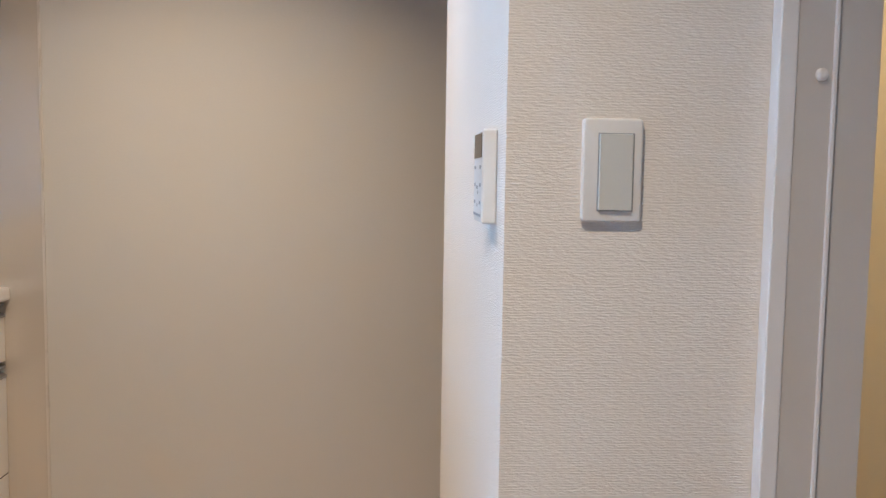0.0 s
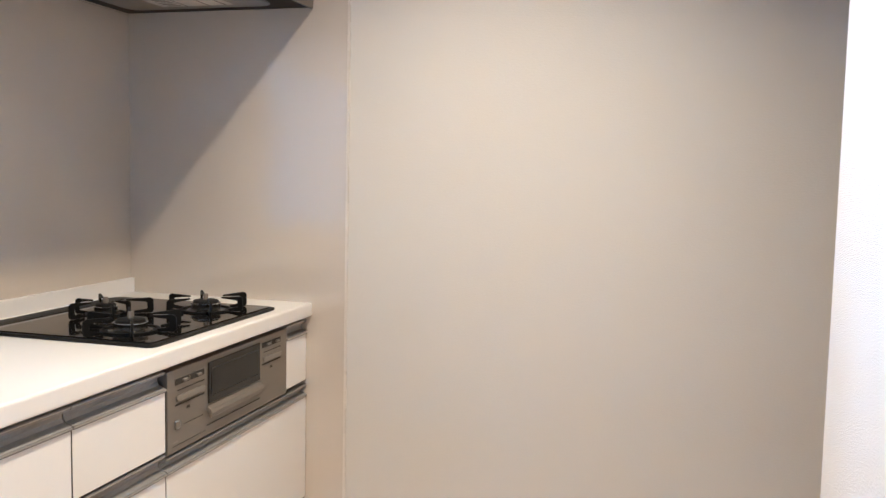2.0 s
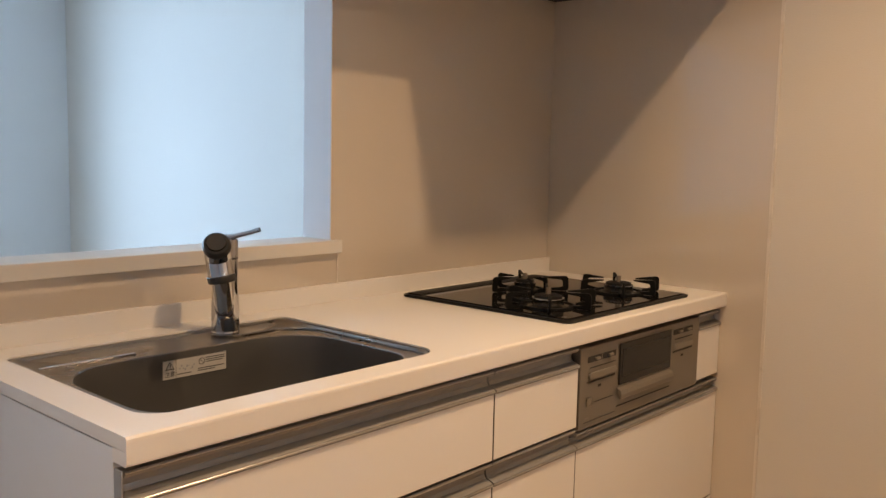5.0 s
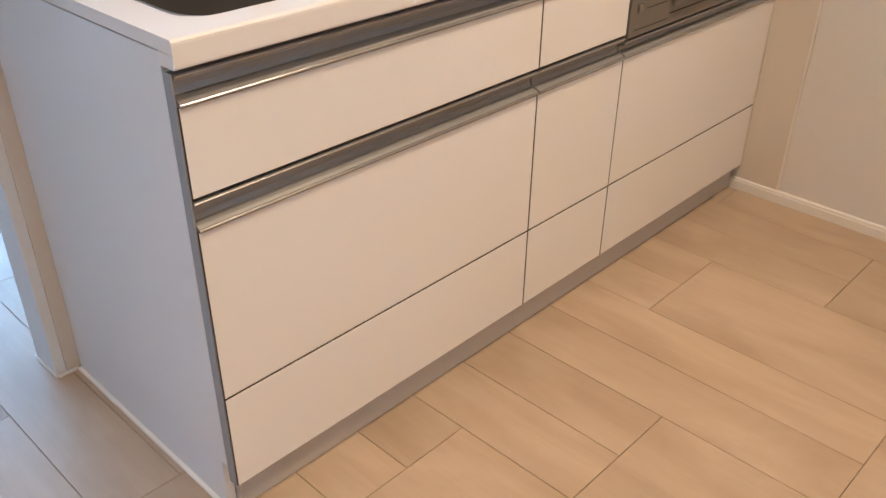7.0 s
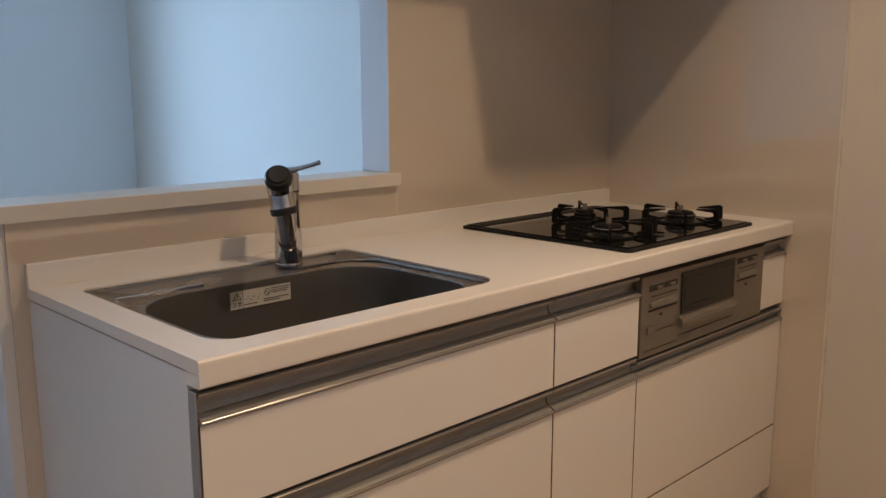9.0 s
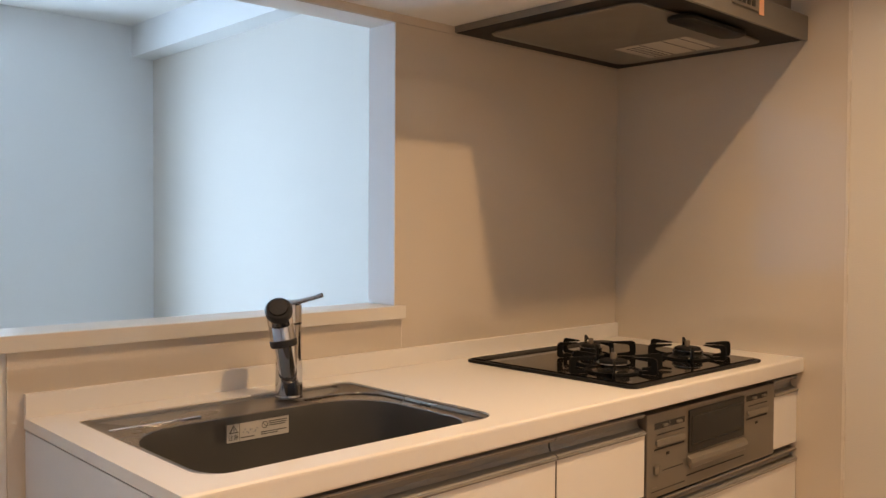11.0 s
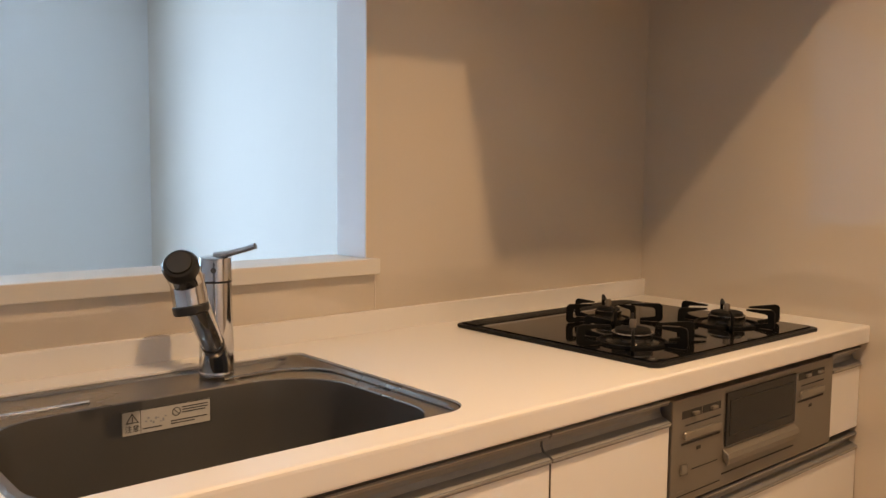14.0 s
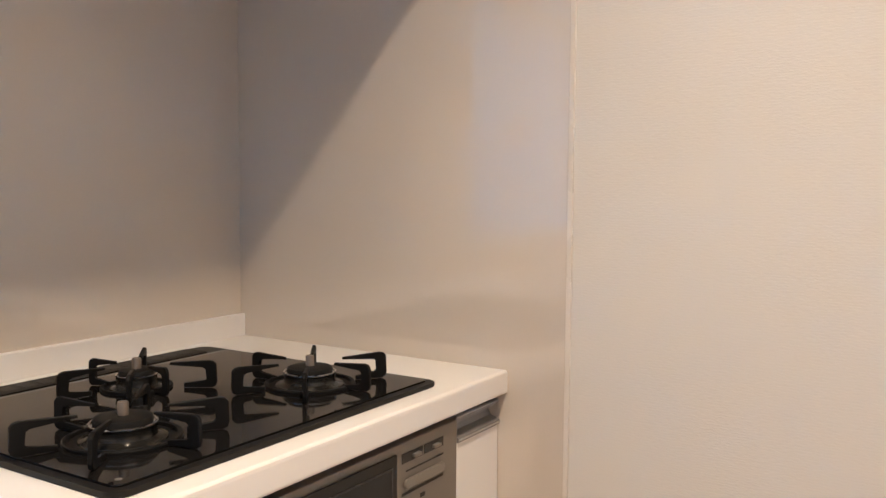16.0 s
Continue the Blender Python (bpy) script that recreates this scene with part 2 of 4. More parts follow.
BASE = material("baseboard_cream", (0.74, 0.70, 0.63), 0.38, vary=0.03)
KICK = material("kick_plate_grey", (0.58, 0.56, 0.53), 0.4, metal=0.1, vary=0.05)
SILL = material("sill_board_sheet", (0.72, 0.68, 0.61), 0.33, vary=0.02)
LINING = material("opening_lining_white", (0.84, 0.83, 0.83), 0.5, vary=0.015)
CONCRETE = material("balcony_concrete", (0.34, 0.34, 0.34), 0.8, vary=0.12, bump=0.3, bscale=60)
WINDOW_ALU = material("window_frame_white", (0.72, 0.74, 0.75), 0.4, metal=0.5, vary=0.05)
GLASS = glass_material("window_glass")
WOOD = wood("oak_floor_board", (0.345, 0.252, 0.170), (0.475, 0.366, 0.262))
JOINT = material("floor_joint", (0.17, 0.11, 0.066), 0.8, vary=0.2)
SEAL = material("white_sealant", (0.80, 0.78, 0.74), 0.4, vary=0.03)


# ---------------------------------------------------------------- mesh helpers
ORIGIN = {}


def thing(name, at, label, category, group="", kind=""):
    ob = new(name)
    ob.location, ob.empty_display_size = at, 0.05
    ORIGIN[ob.name] = Vector(at)
    return tagged(ob, label, category, group, kind)


def finish(bm, name, mat, origin=Vector((0, 0, 0)), smooth=False):
    bmesh.ops.translate(bm, verts=bm.verts, vec=-origin)
    bmesh.ops.recalc_face_normals(bm, faces=bm.faces)
    me = bpy.data.meshes.new(name)
    bm.to_mesh(me)
    bm.free()
    me.materials.append(mat)
    if smooth:
        for p in me.polygons:
            p.use_smooth = True
        me.set_sharp_from_angle(angle=radians(35))
    return me


def part(name, bm, mat, parent, label="", smooth=False):
    """One mesh under a thing or under a part; coordinates are those of the world."""
    o = ORIGIN[parent.name]
    ob = new(name, finish(bm, name, mat, o, smooth))
    ob.parent = parent
    ORIGIN[ob.name] = o
    return tagged(ob, label)


def setting(name, bm, mat, label, category, smooth=False):
    ob = new(name, finish(bm, name, mat, smooth=smooth))
    ORIGIN[ob.name] = Vector((0, 0, 0))
    return tagged(ob, label, category, kind="structure")


def add_box(bm, lo, hi, bevel=0.0, seg=2):
    made = bmesh.ops.create_cube(bm, size=1)["verts"]
    for v in made:
        v.co = Vector([(lo[i] + hi[i]) / 2 + v.co[i] * (hi[i] - lo[i]) for i in range(3)])
    if bevel:
        edges = list({e for v in made for e in v.link_edges})
        bmesh.ops.bevel(bm, geom=edges, offset=bevel, segments=seg, profile=0.5, affect="EDGES")
    return bm


def boxes(*items, bevel=0.0, seg=2):
    bm = bmesh.new()
    for lo, hi in items:
        add_box(bm, lo, hi, bevel, seg)
    return bm


def prism(bm, outline, axis, a, b, bevel=0.0, seg=2):
    """Extrude a closed outline (pairs) along an axis from a to b."""
    def at(p, q, w):
        return {0: (w, p, q), 1: (p, w, q), 2: (p, q, w)}[axis]
    lo = [bm.verts.new(at(p, q, a)) for p, q in outline]
    hi = [bm.verts.new(at(p, q, b)) for p, q in outline]
    k = len(outline)
    faces = [bm.faces.new(lo[::-1]), bm.faces.new(hi)]
    faces += [bm.faces.new((lo[i], lo[(i + 1) % k], hi[(i + 1) % k], hi[i])) for i in range(k)]
    if bevel:
        rim = [e for e in faces[1].edges] + [e for e in faces[0].edges]
        bmesh.ops.bevel(bm, geom=rim, offset=bevel, segments=seg, profile=0.5, affect="EDGES")
    return bm


def rounded(x0, y0, x1, y1, r, n=6, front=None):
    """Outline of a rectangle with round corners; those on the low side may have a radius of their own."""
    f = front or r
    pts = []
    for cx, cy, a, r in ((x1 - r, y1 - r, 0, r), (x0 + r, y1 - r, 90, r), (x0 + f, y0 + f, 180, f), (x1 - f, y0 + f, 270, f)):
        for i in range(n + 1):
            t = radians(a + 90 * i / n)
            pts.append((cx + r * math.cos(t), cy + r * math.sin(t)))
    return pts


def lathe(bm, profile, centre, n=32):
    """Turn a profile of (radius, z) round the vertical through centre."""
    rings = []
    for r, z in profile:
        rings.append([bm.verts.new((centre[0] + r * math.cos(2 * math.pi * i / n), centre[1] + r * math.sin(2 * math.pi * i / n), z)) for i in range(n)])
    for a, b in zip(rings, rings[1:]):
        for i in range(n):
            bm.faces.new((a[i], a[(i + 1) % n], b[(i + 1) % n], b[i]))
    bm.faces.new(rings[0][::-1])
    bm.faces.new(rings[-1])
    return bm


def tube(bm, points, radii, n=20):
    """A round pipe through points, with a radius at each."""
    pts = [Vector(p) for p in points]
    rings = []
    for i, p in enumerate(pts):
        d = (pts[min(i + 1, len(pts) - 1)] - pts[max(i - 1, 0)]).normalized()
        side = d.cross(Vector((0, 0, 1))) if abs(d.z) < 0.95 else d.cross(Vector((1, 0, 0)))
        side.normalize()
        up = side.cross(d)
        rings.append([bm.verts.new(p + radii[i] * (side * math.cos(2 * math.pi * k / n) + up * math.sin(2 * math.pi * k / n))) for k in range(n)])
    for a, b in zip(rings, rings[1:]):
        for k in range(n):
            bm.faces.new((a[k], a[(k + 1) % n], b[(k + 1) % n], b[k]))
    bm.faces.new(rings[0][::-1])
    bm.faces.new(rings[-1])
    return bm


def lettering(name, text, size, m, mat, parent):
    """Words in the built-in font, as a thin mesh."""
    cu = bpy.data.curves.new(name, "FONT")
    cu.body, cu.size, cu.align_x, cu.align_y, cu.extrude = text, size, "CENTER", "CENTER", 0.0001
    tmp = new("tmp_text", cu)
    me = bpy.data.meshes.new_from_object(tmp.evaluated_get(bpy.context.evaluated_depsgraph_get()))
    bpy.data.objects.remove(tmp)
    me.transform(Matrix.Translation(-ORIGIN[parent.name]) @ m)
    me.materials.clear()
    me.materials.append(mat)
    ob = new(name, me)
    ob.parent = parent
    ORIGIN[ob.name] = ORIGIN[parent.name]
    return ob


# ---------------------------------------------------------------- large structure
FZ = -0.030            # floor level
YB = -0.022            # face of the glossy wall panel behind the worktop
OPEN_R, OPEN_B, OPEN_T = -0.952, 0.990, 1.72
WALL_END, WALL_BACK = -1.888, 0.078
EDGE_Y = -0.757        # where the glossy panel ends on the side wall
STUB_Y, STUB_X, STUB_FAR = -1.990, -1.82, -0.66

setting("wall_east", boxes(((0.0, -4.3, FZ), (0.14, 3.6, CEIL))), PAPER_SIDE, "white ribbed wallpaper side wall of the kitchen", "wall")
setting("wall_north", boxes(((WALL_END, YB + 0.006, FZ), (0.0, WALL_BACK, OPEN_B - 0.018)),
                            ((OPEN_R, YB + 0.006, OPEN_B - 0.018), (0.0, WALL_BACK, OPEN_T)),
                            ((WALL_END, YB + 0.006, OPEN_T), (0.0, WALL_BACK, CEIL))),
        PAPER_LIVING, "white partition wall with a pass-through opening", "wall")
setting("wall_panel_north", boxes(((-1.866, YB, FZ + 0.009), (-0.003, YB + 0.0055, OPEN_B - 0.019)),
                                  ((OPEN_R + 0.001, YB, OPEN_B - 0.019), (-0.003, YB + 0.0055, OPEN_T)),
                                  ((-1.866, YB, OPEN_T + 0.001), (-0.003, YB + 0.0055, CEIL - 0.01))),
        PANEL, "glossy off-white fireproof panel behind the worktop", "wall panel")
setting("wall_panel_east", boxes(((-0.003, EDGE_Y, FZ + 0.035), (-0.0002, YB + 0.0055, CEIL - 0.01))), PANEL,
        "glossy off-white fireproof panel beside the hob", "wall panel")
setting("panel_trim", boxes(((-0.0055, EDGE_Y - 0.008, FZ + 0.0395), (-0.0003, EDGE_Y + 0.001, CEIL - 0.01)), bevel=0.0015), PANEL_EDGE,
        "thin white edge trim of the wall panel", "trim")
setting("wall_stub", boxes(((STUB_X, STUB_Y - 0.11, FZ), (STUB_FAR, STUB_Y, CEIL)),
                           ((STUB_X, -2.36, FZ), (STUB_X + 0.12, STUB_Y - 0.11, CEIL)),
                           ((STUB_X, -3.20, 2.06), (STUB_X + 0.12, -2.36, CEIL)),
                           ((STUB_X, -4.2, FZ), (STUB_X + 0.12, -3.20, CEIL))),
        PAPER, "white horizontally ribbed wallpaper wall corner", "wall")
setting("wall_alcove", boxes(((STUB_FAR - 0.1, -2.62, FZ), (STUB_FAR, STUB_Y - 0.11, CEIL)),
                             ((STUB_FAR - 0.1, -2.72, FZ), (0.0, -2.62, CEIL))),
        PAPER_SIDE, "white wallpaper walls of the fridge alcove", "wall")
setting("wall_utility", boxes(((-0.9, -4.2, FZ), (-0.8, -2.72, CEIL)), ((STUB_X, -4.3, FZ), (-0.8, -4.2, CEIL)), ((STUB_X + 0.12, -2.48, FZ), (-1.0, -2.4, CEIL))),
        YELLOW_WALL, "cream wall of the room beyond the door", "wall")
setting("wall_south", boxes(((-5.0, -4.3, FZ), (STUB_X, -4.2, CEIL))), PAPER, "plain white wall closing the room", "wall")
setting("wall_west", boxes(((-5.1, -4.3, FZ), (-5.0, 3.6, CEIL))), PAPER_LIVING, "plain white wall of the living room", "wall")
WIN_R, WIN_L, WIN_T, FAR_Y = -0.892, -2.55, 2.10, 3.43
setting("wall_far", boxes(((WIN_R, FAR_Y, FZ), (0.0, FAR_Y + 0.17, CEIL)), ((WIN_L, FAR_Y, WIN_T), (WIN_R, FAR_Y + 0.17, CEIL)),
                          ((-5.0, FAR_Y, FZ), (WIN_L, FAR_Y + 0.17, CEIL))),
        PAPER_LIVING, "white living room wall with a large window", "wall")
setting("beam", boxes(((-0.135, WALL_BACK, 2.222), (0.0, FAR_Y, CEIL))), PAPER_LIVING, "white boxed beam under the living room ceiling", "beam")
setting("ceiling", boxes(((-5.7, -4.3, CEIL), (0.14, 3.6, CEIL + 0.12))), CEILING, "white papered ceiling", "ceiling")

win = thing("window_1", ((WIN_L + WIN_R) / 2, FAR_Y + 0.1, FZ), "tall sliding glass window with a slim white frame", "window", kind="structure")
for i in range(4):
    a = WIN_L + (WIN_R - WIN_L) * i / 4
    b = WIN_L + (WIN_R - WIN_L) * (i + 1) / 4
    y = FAR_Y + (0.105 if i % 2 else 0.13)
    fr = part("window_frame", boxes(((a, y, FZ + 0.02), (a + 0.035, y + 0.022, WIN_T)), ((b - 0.035, y, 0.02), (b, y + 0.022, WIN_T)),
                                    ((a + 0.035, y, 0.02), (b - 0.035, y + 0.022, 0.07)), ((a + 0.035, y, WIN_T - 0.05), (b - 0.035, y + 0.022, WIN_T))), WINDOW_ALU, win)
    pane = part("pane", boxes(((a + 0.035, y + 0.009, 0.07), (b - 0.035, y + 0.014, WIN_T - 0.05))), GLASS, fr)
    pane.visible_shadow = False
setting("balcony_slab", boxes(((-6.0, 3.6, -0.12), (0.4, 5.0, -0.02))), CONCRETE, "grey concrete balcony floor outside the window", "balcony")
setting("balcony_soffit", boxes(((-6.0, 3.6, 2.25), (0.4, 4.9, 2.45))), CONCRETE, "grey concrete balcony ceiling outside the window", "balcony")
setting("ground", boxes(((-60, 5.0, -6.2), (60, 80, -6.0))), CONCRETE, "grey ground far below the balcony", "ground")

setting("opening_jamb", boxes(((OPEN_R - 0.002, YB - 0.002, OPEN_B + 0.0155), (OPEN_R + 0.0006, WALL_BACK + 0.004, OPEN_T - 0.001)), bevel=0.001), LINING,
        "satin white lining of the pass-through opening", "trim")
setting("panel_joint", boxes(((-0.9300, YB - 0.0012, 0.8955), (-0.9265, YB - 0.0002, OPEN_B - 0.018)), bevel=0.0004, seg=1), PANEL_EDGE,
        "thin upright joint strip of the wall panel", "trim")
setting("sill_board", boxes(((WALL_END - 0.012, YB - 0.017, OPEN_B - 0.017), (-0.926, WALL_BACK + 0.012, OPEN_B + 0.015)), bevel=0.002), SILL,
        "cream sill board of the pass-through opening", "sill")
setting("baseboard_east", prism(bmesh.new(), [(-0.009, FZ), (-0.0004, FZ), (-0.0004, FZ + 0.038), (-0.004, FZ + 0.038), (-0.0072, FZ + 0.034), (-0.0072, FZ + 0.029), (-0.009, FZ + 0.027)], 1, -2.6, -0.585),
        BASE, "low cream baseboard with a groove", "baseboard")
setting("baseboard_north", boxes(((WALL_END - 0.004, YB + 0.001, FZ), (WALL_END - 0.0005, WALL_BACK + 0.004, FZ + 0.008)), ((WALL_END, YB - 0.003, FZ), (-1.842, YB - 0.0002, FZ + 0.008)), bevel=0.001),
        BASE, "thin cream sealing strip round the wall end", "baseboard")
setting("baseboard_stub", boxes(((STUB_X - 0.007, -2.2895, FZ), (STUB_X - 0.0005, STUB_Y + 0.006, FZ + 0.034)), ((STUB_X - 0.0005, STUB_Y + 0.0005, FZ), (STUB_FAR + 0.006, STUB_Y + 0.006, FZ + 0.034)), bevel=0.001),
        BASE, "low cream baseboard round the wall corner", "baseboard")

# door frame beside the light switch
door = thing("door_1", (STUB_X, -2.4, FZ), "beige door frame with its lit edge coloured lighter, its door open", "door", kind="structure")
part("casing", boxes(((STUB_X - 0.022, -2.3520, FZ), (STUB_X + 0.14, -2.3112, 2.10))), FRAME, door)
# Side face of the casing; its lit look is put into the colour.
part("casing_edge", boxes(((STUB_X - 0.024, -2.3110, FZ), (STUB_X - 0.0005, -2.2900, 2.112)), bevel=0.002), FRAME_LIGHT, door, "casing edge, coloured lighter as the lit side")
part("door_stop", boxes(((STUB_X - 0.025, -2.3570, FZ), (STUB_X + 0.12, -2.3522, 2.07)), bevel=0.001), FRAME_LIGHT, door, "white sealing strip")
part("jamb", boxes(((STUB_X - 0.020, -2.4080, FZ), (STUB_X + 0.13, -2.3572, 2.06))), FRAME, door)
part("lintel", boxes(((STUB_X - 0.022, -3.20, 2.02), (STUB_X + 0.14, -2.41, 2.10))), FRAME, door)
cap = part("cap", lathe(bmesh.new(), [(0.0075, 0.0), (0.0075, 0.002), (0.006, 0.004), (0.003, 0.005)], (0, 0), 16), FRAME_LIGHT, door, "round white screw cap")
cap.matrix_local = Matrix.Translation(Vector((STUB_X - 0.022, -2.3400, 1.342)) - Vector((STUB_X, -2.4, FZ))) @ pose(0, 0, 0, 0, -90, 0) @ Matrix.Translation(Vector((STUB_X, -2.4, FZ)))

# ---------------------------------------------------------------- base cabinets
LEFT, FRONT, BODY = -1.838, -0.634, -0.612
DV1, DV2 = -1.053, -0.748
ROWS = {"top": (0.617, 0.754), "mid": (0.2495, 0.563), "low": (0.052, 0.2452)}


def rail(x0, x1, z0, z1):
    """Finger-pull channel: a hollow aluminium profile with a lip along its foot."""
    y = FRONT
    out = [(BODY + 0.004, z0 - 0.004), (y - 0.003, z0 - 0.004), (y - 0.003, z0 + 0.003), (y + 0.003, z0 + 0.006), (y + 0.015, z0 + 0.010), (y + 0.019, z0 + 0.018),
           (y + 0.019, z1 - 0.014), (y + 0.014, z1 - 0.010), (y + 0.003, z1 - 0.009), (y + 0.001, z1 - 0.004), (y + 0.001, z1), (BODY + 0.004, z1)]
    return prism(bmesh.new(), out, 0, x0, x1)


def pull(front, x0, x1, z0, z1):
    part("handle_rail", rail(x0, x1, z0, z1), ALU, front, "brushed aluminium finger-pull rail")
    # Rail edges as brighter strips, which put the highlight into the colour.
    part("rail_lip_highlight", boxes(((x0, FRONT - 0.0048, z0 - 0.0012), (x1, FRONT - 0.0032, z0 + 0.0018)), ((x0, FRONT - 0.0012, z1 - 0.0035), (x1, FRONT + 0.0008, z1 - 0.0015)), bevel=0.0005, seg=1), ALU_BRIGHT, front, "rail edge, its highlight put in as a brighter strip")


def edge_band(front, x0, x1, z0, z1, t=0.0009):
    """Edge banding round a drawer front, its colour darkened for the shade in the gaps."""
    y0, y1 = FRONT + 0.0008, BODY - 0.0015
    part("edge_band", boxes(((x0 - t, y0, z0 - t), (x0, y1, z1)), ((x1, y0, z0 - t), (x1 + t, y1, z1)), ((x0, y0, z0 - t), (x1, y1, z0))), EDGE_GREY, front, "edge banding, darkened for the shade in the gaps")
    part("top_band", boxes(((x0, y0, z1), (x1, y1, z1 + t))), EDGE_GREY, front, "edge banding, darkened for the shade in the gaps")


def drawer(cab, x0, x1, row, handled=True, g=0.0022):
    z0, z1 = ROWS[row]
    d = part("drawer_front", boxes(((x0 + g, FRONT, z0), (x1 - g, BODY - 0.001, z1)), bevel=0.0007), DOOR_WHITE, cab)
    edge_band(d, x0 + g, x1 - g, z0, z1)
    if handled:
        top = 0.799 if row == "top" else 0.6105
        pull(d, x0 + g, x1 - g, z1 + 0.003, top)
    return d


def carcass(cab, x0, x1, top):
    part("body", boxes(((x0, BODY, 0.0515), (x1, -0.06, top))), CARCASS, cab)


sink_cab = thing("sink_cabinet", ((LEFT + DV1) / 2, -0.33, FZ), "white drawer unit under the sink, drawers closed", "cabinet", "kitchen base units")
part("body", boxes(((LEFT + 0.02, BODY, 0.0515), (DV1, -0.595, 0.80)), ((LEFT + 0.02, -0.595, 0.0515), (DV1, -0.06, 0.58))), CARCASS, sink_cab)
# Dark strip painted in for the shade between middle and low drawer fronts.
part("gap_shade", boxes(((LEFT + 0.006, FRONT + 0.003, 0.2462), (DV1 - 0.003, BODY - 0.0015, 0.2484))), GAP, sink_cab)
for row in ("top", "mid", "low"):
    drawer(sink_cab, LEFT + 0.004, DV1, row, row != "low")
part("side_panel", boxes(((LEFT + 0.002, BODY + 0.0015, 0.085), (LEFT + 0.0185, YB - 0.002, 0.8265)), ((LEFT + 0.002, -0.594, FZ), (LEFT + 0.0185, YB - 0.002, 0.085))), SIDE_WHITE, sink_cab, "plain white end panel")
part("end_strip", boxes(((LEFT + 0.0022, FRONT + 0.003, 0.0515), (LEFT + 0.0050, BODY + 0.001, 0.800)), bevel=0.0006, seg=1), END_GREY, sink_cab, "blue-grey end strip beside the drawers")
part("kick_plate", boxes(((LEFT + 0.02, -0.609, FZ), (DV1, -0.593, 0.0505))), KICK, sink_cab, "grey recessed kick plate")
part("sealant_bead", boxes(((LEFT - 0.0075, -0.594, FZ), (LEFT + 0.0015, YB - 0.004, FZ + 0.007)), bevel=0.002), SEAL, sink_cab, "thin white sealant bead")

narrow_cab = thing("drawer_cabinet", ((DV1 + DV2) / 2, -0.33, FZ), "narrow white drawer unit, drawers closed", "cabinet", "kitchen base units")
carcass(narrow_cab, DV1 + 0.0005, DV2, 0.80)
# Seam shade of the narrow unit, also a dark strip.
part("gap_shade", boxes(((DV1 + 0.003, FRONT + 0.003, 0.2462), (DV2 - 0.003, BODY - 0.0015, 0.2484))), GAP, narrow_cab)
for row in ("top", "mid", "low"):
    drawer(narrow_cab, DV1, DV2, row, row != "low")
part("kick_plate", boxes(((DV1 + 0.0005, -0.609, FZ), (DV2, -0.593, 0.0505))), KICK, narrow_cab, "grey recessed kick plate")

hob_cab = thing("hob_cabinet", (DV2 / 2, -0.33, FZ), "white drawer unit under the gas hob, drawers closed", "cabinet", "kitchen base units")
part("body", boxes(((DV2 + 0.0005, BODY, 0.0515), (-0.006, -0.06, 0.585)), ((-0.140, BODY, 0.586), (-0.006, -0.06, 0.80))), CARCASS, hob_cab)
drawer(hob_cab, DV2, -0.004, "low", False)
# Dark strip for seam shade under the wide drawer.
part("gap_shade", boxes(((DV2 + 0.003, FRONT + 0.003, 0.2462), (-0.008, BODY - 0.0015, 0.2484))), GAP, hob_cab)
z0, z1 = ROWS["mid"]
big = part("drawer_front", boxes(((DV2 + 0.0015, FRONT, z0), (-0.0055, BODY - 0.001, z1)), bevel=0.0007), DOOR_WHITE, hob_cab)
edge_band(big, DV2 + 0.0015, -0.0055, z0, z1, 0.0007)
pull(big, DV2 + 0.0015, -0.0055, z1 + 0.003, 0.600)
slim = part("drawer_front", boxes(((-0.142, FRONT, 0.614), (-0.0055, BODY - 0.001, 0.757)), bevel=0.0012), DOOR_WHITE, hob_cab)
pull(slim, -0.142, -0.0055, 0.760, 0.799)
part("kick_plate", boxes(((DV2 + 0.0005, -0.609, FZ), (-0.010, -0.593, 0.0505))), KICK, hob_cab, "grey recessed kick plate")

# ---------------------------------------------------------------- worktop with the sink's cut-out
SINK = (-1.776, -0.590, -1.166, -0.106)
HOLE = rounded(*SINK, 0.022, 6, 0.05)


def slab_with_hole(outer, hole, z0, z1):
    bm = bmesh.new()
    ring = {}
    for z in (z0, z1):
        a = [bm.verts.new((x, y, z)) for x, y in outer]
        b = [bm.verts.new((x, y, z)) for x, y in hole]
        edges = [bm.edges.new((r[i], r[(i + 1) % len(r)])) for r in (a, b) for i in range(len(r))]
        bmesh.ops.triangle_fill(bm, edges=edges, use_beauty=True)
        ring[z] = (a, b)
    for k in (0, 1):
        lo, hi = ring[z0][k], ring[z1][k]
        for i in range(len(lo)):
            j = (i + 1) % len(lo)
            bm.faces.new((lo[i], lo[j], hi[j], hi[i]))
    return bm


top = thing("worktop", (-0.92, -0.33, 0.81), "white artificial-stone worktop with an upstand", "worktop")
slab = slab_with_hole([(LEFT, -0.646), (-0.002, -0.646), (-0.002, YB - 0.001), (LEFT, YB - 0.001)], HOLE, 0.830, 0.850)
part("slab", slab, WORKTOP, top)
part("front_edge", prism(bmesh.new(), [(-0.6475, 0.810), (-0.614, 0.810), (-0.614, 0.8296), (-0.6463, 0.8296), (-0.6463, 0.8504), (-0.648, 0.8495), (-0.6500, 0.8470), (-0.6505, 0.843), (-0.6505, 0.814), (-0.6495, 0.811)], 0, LEFT - 0.0005, -0.002), WORKTOP, top)
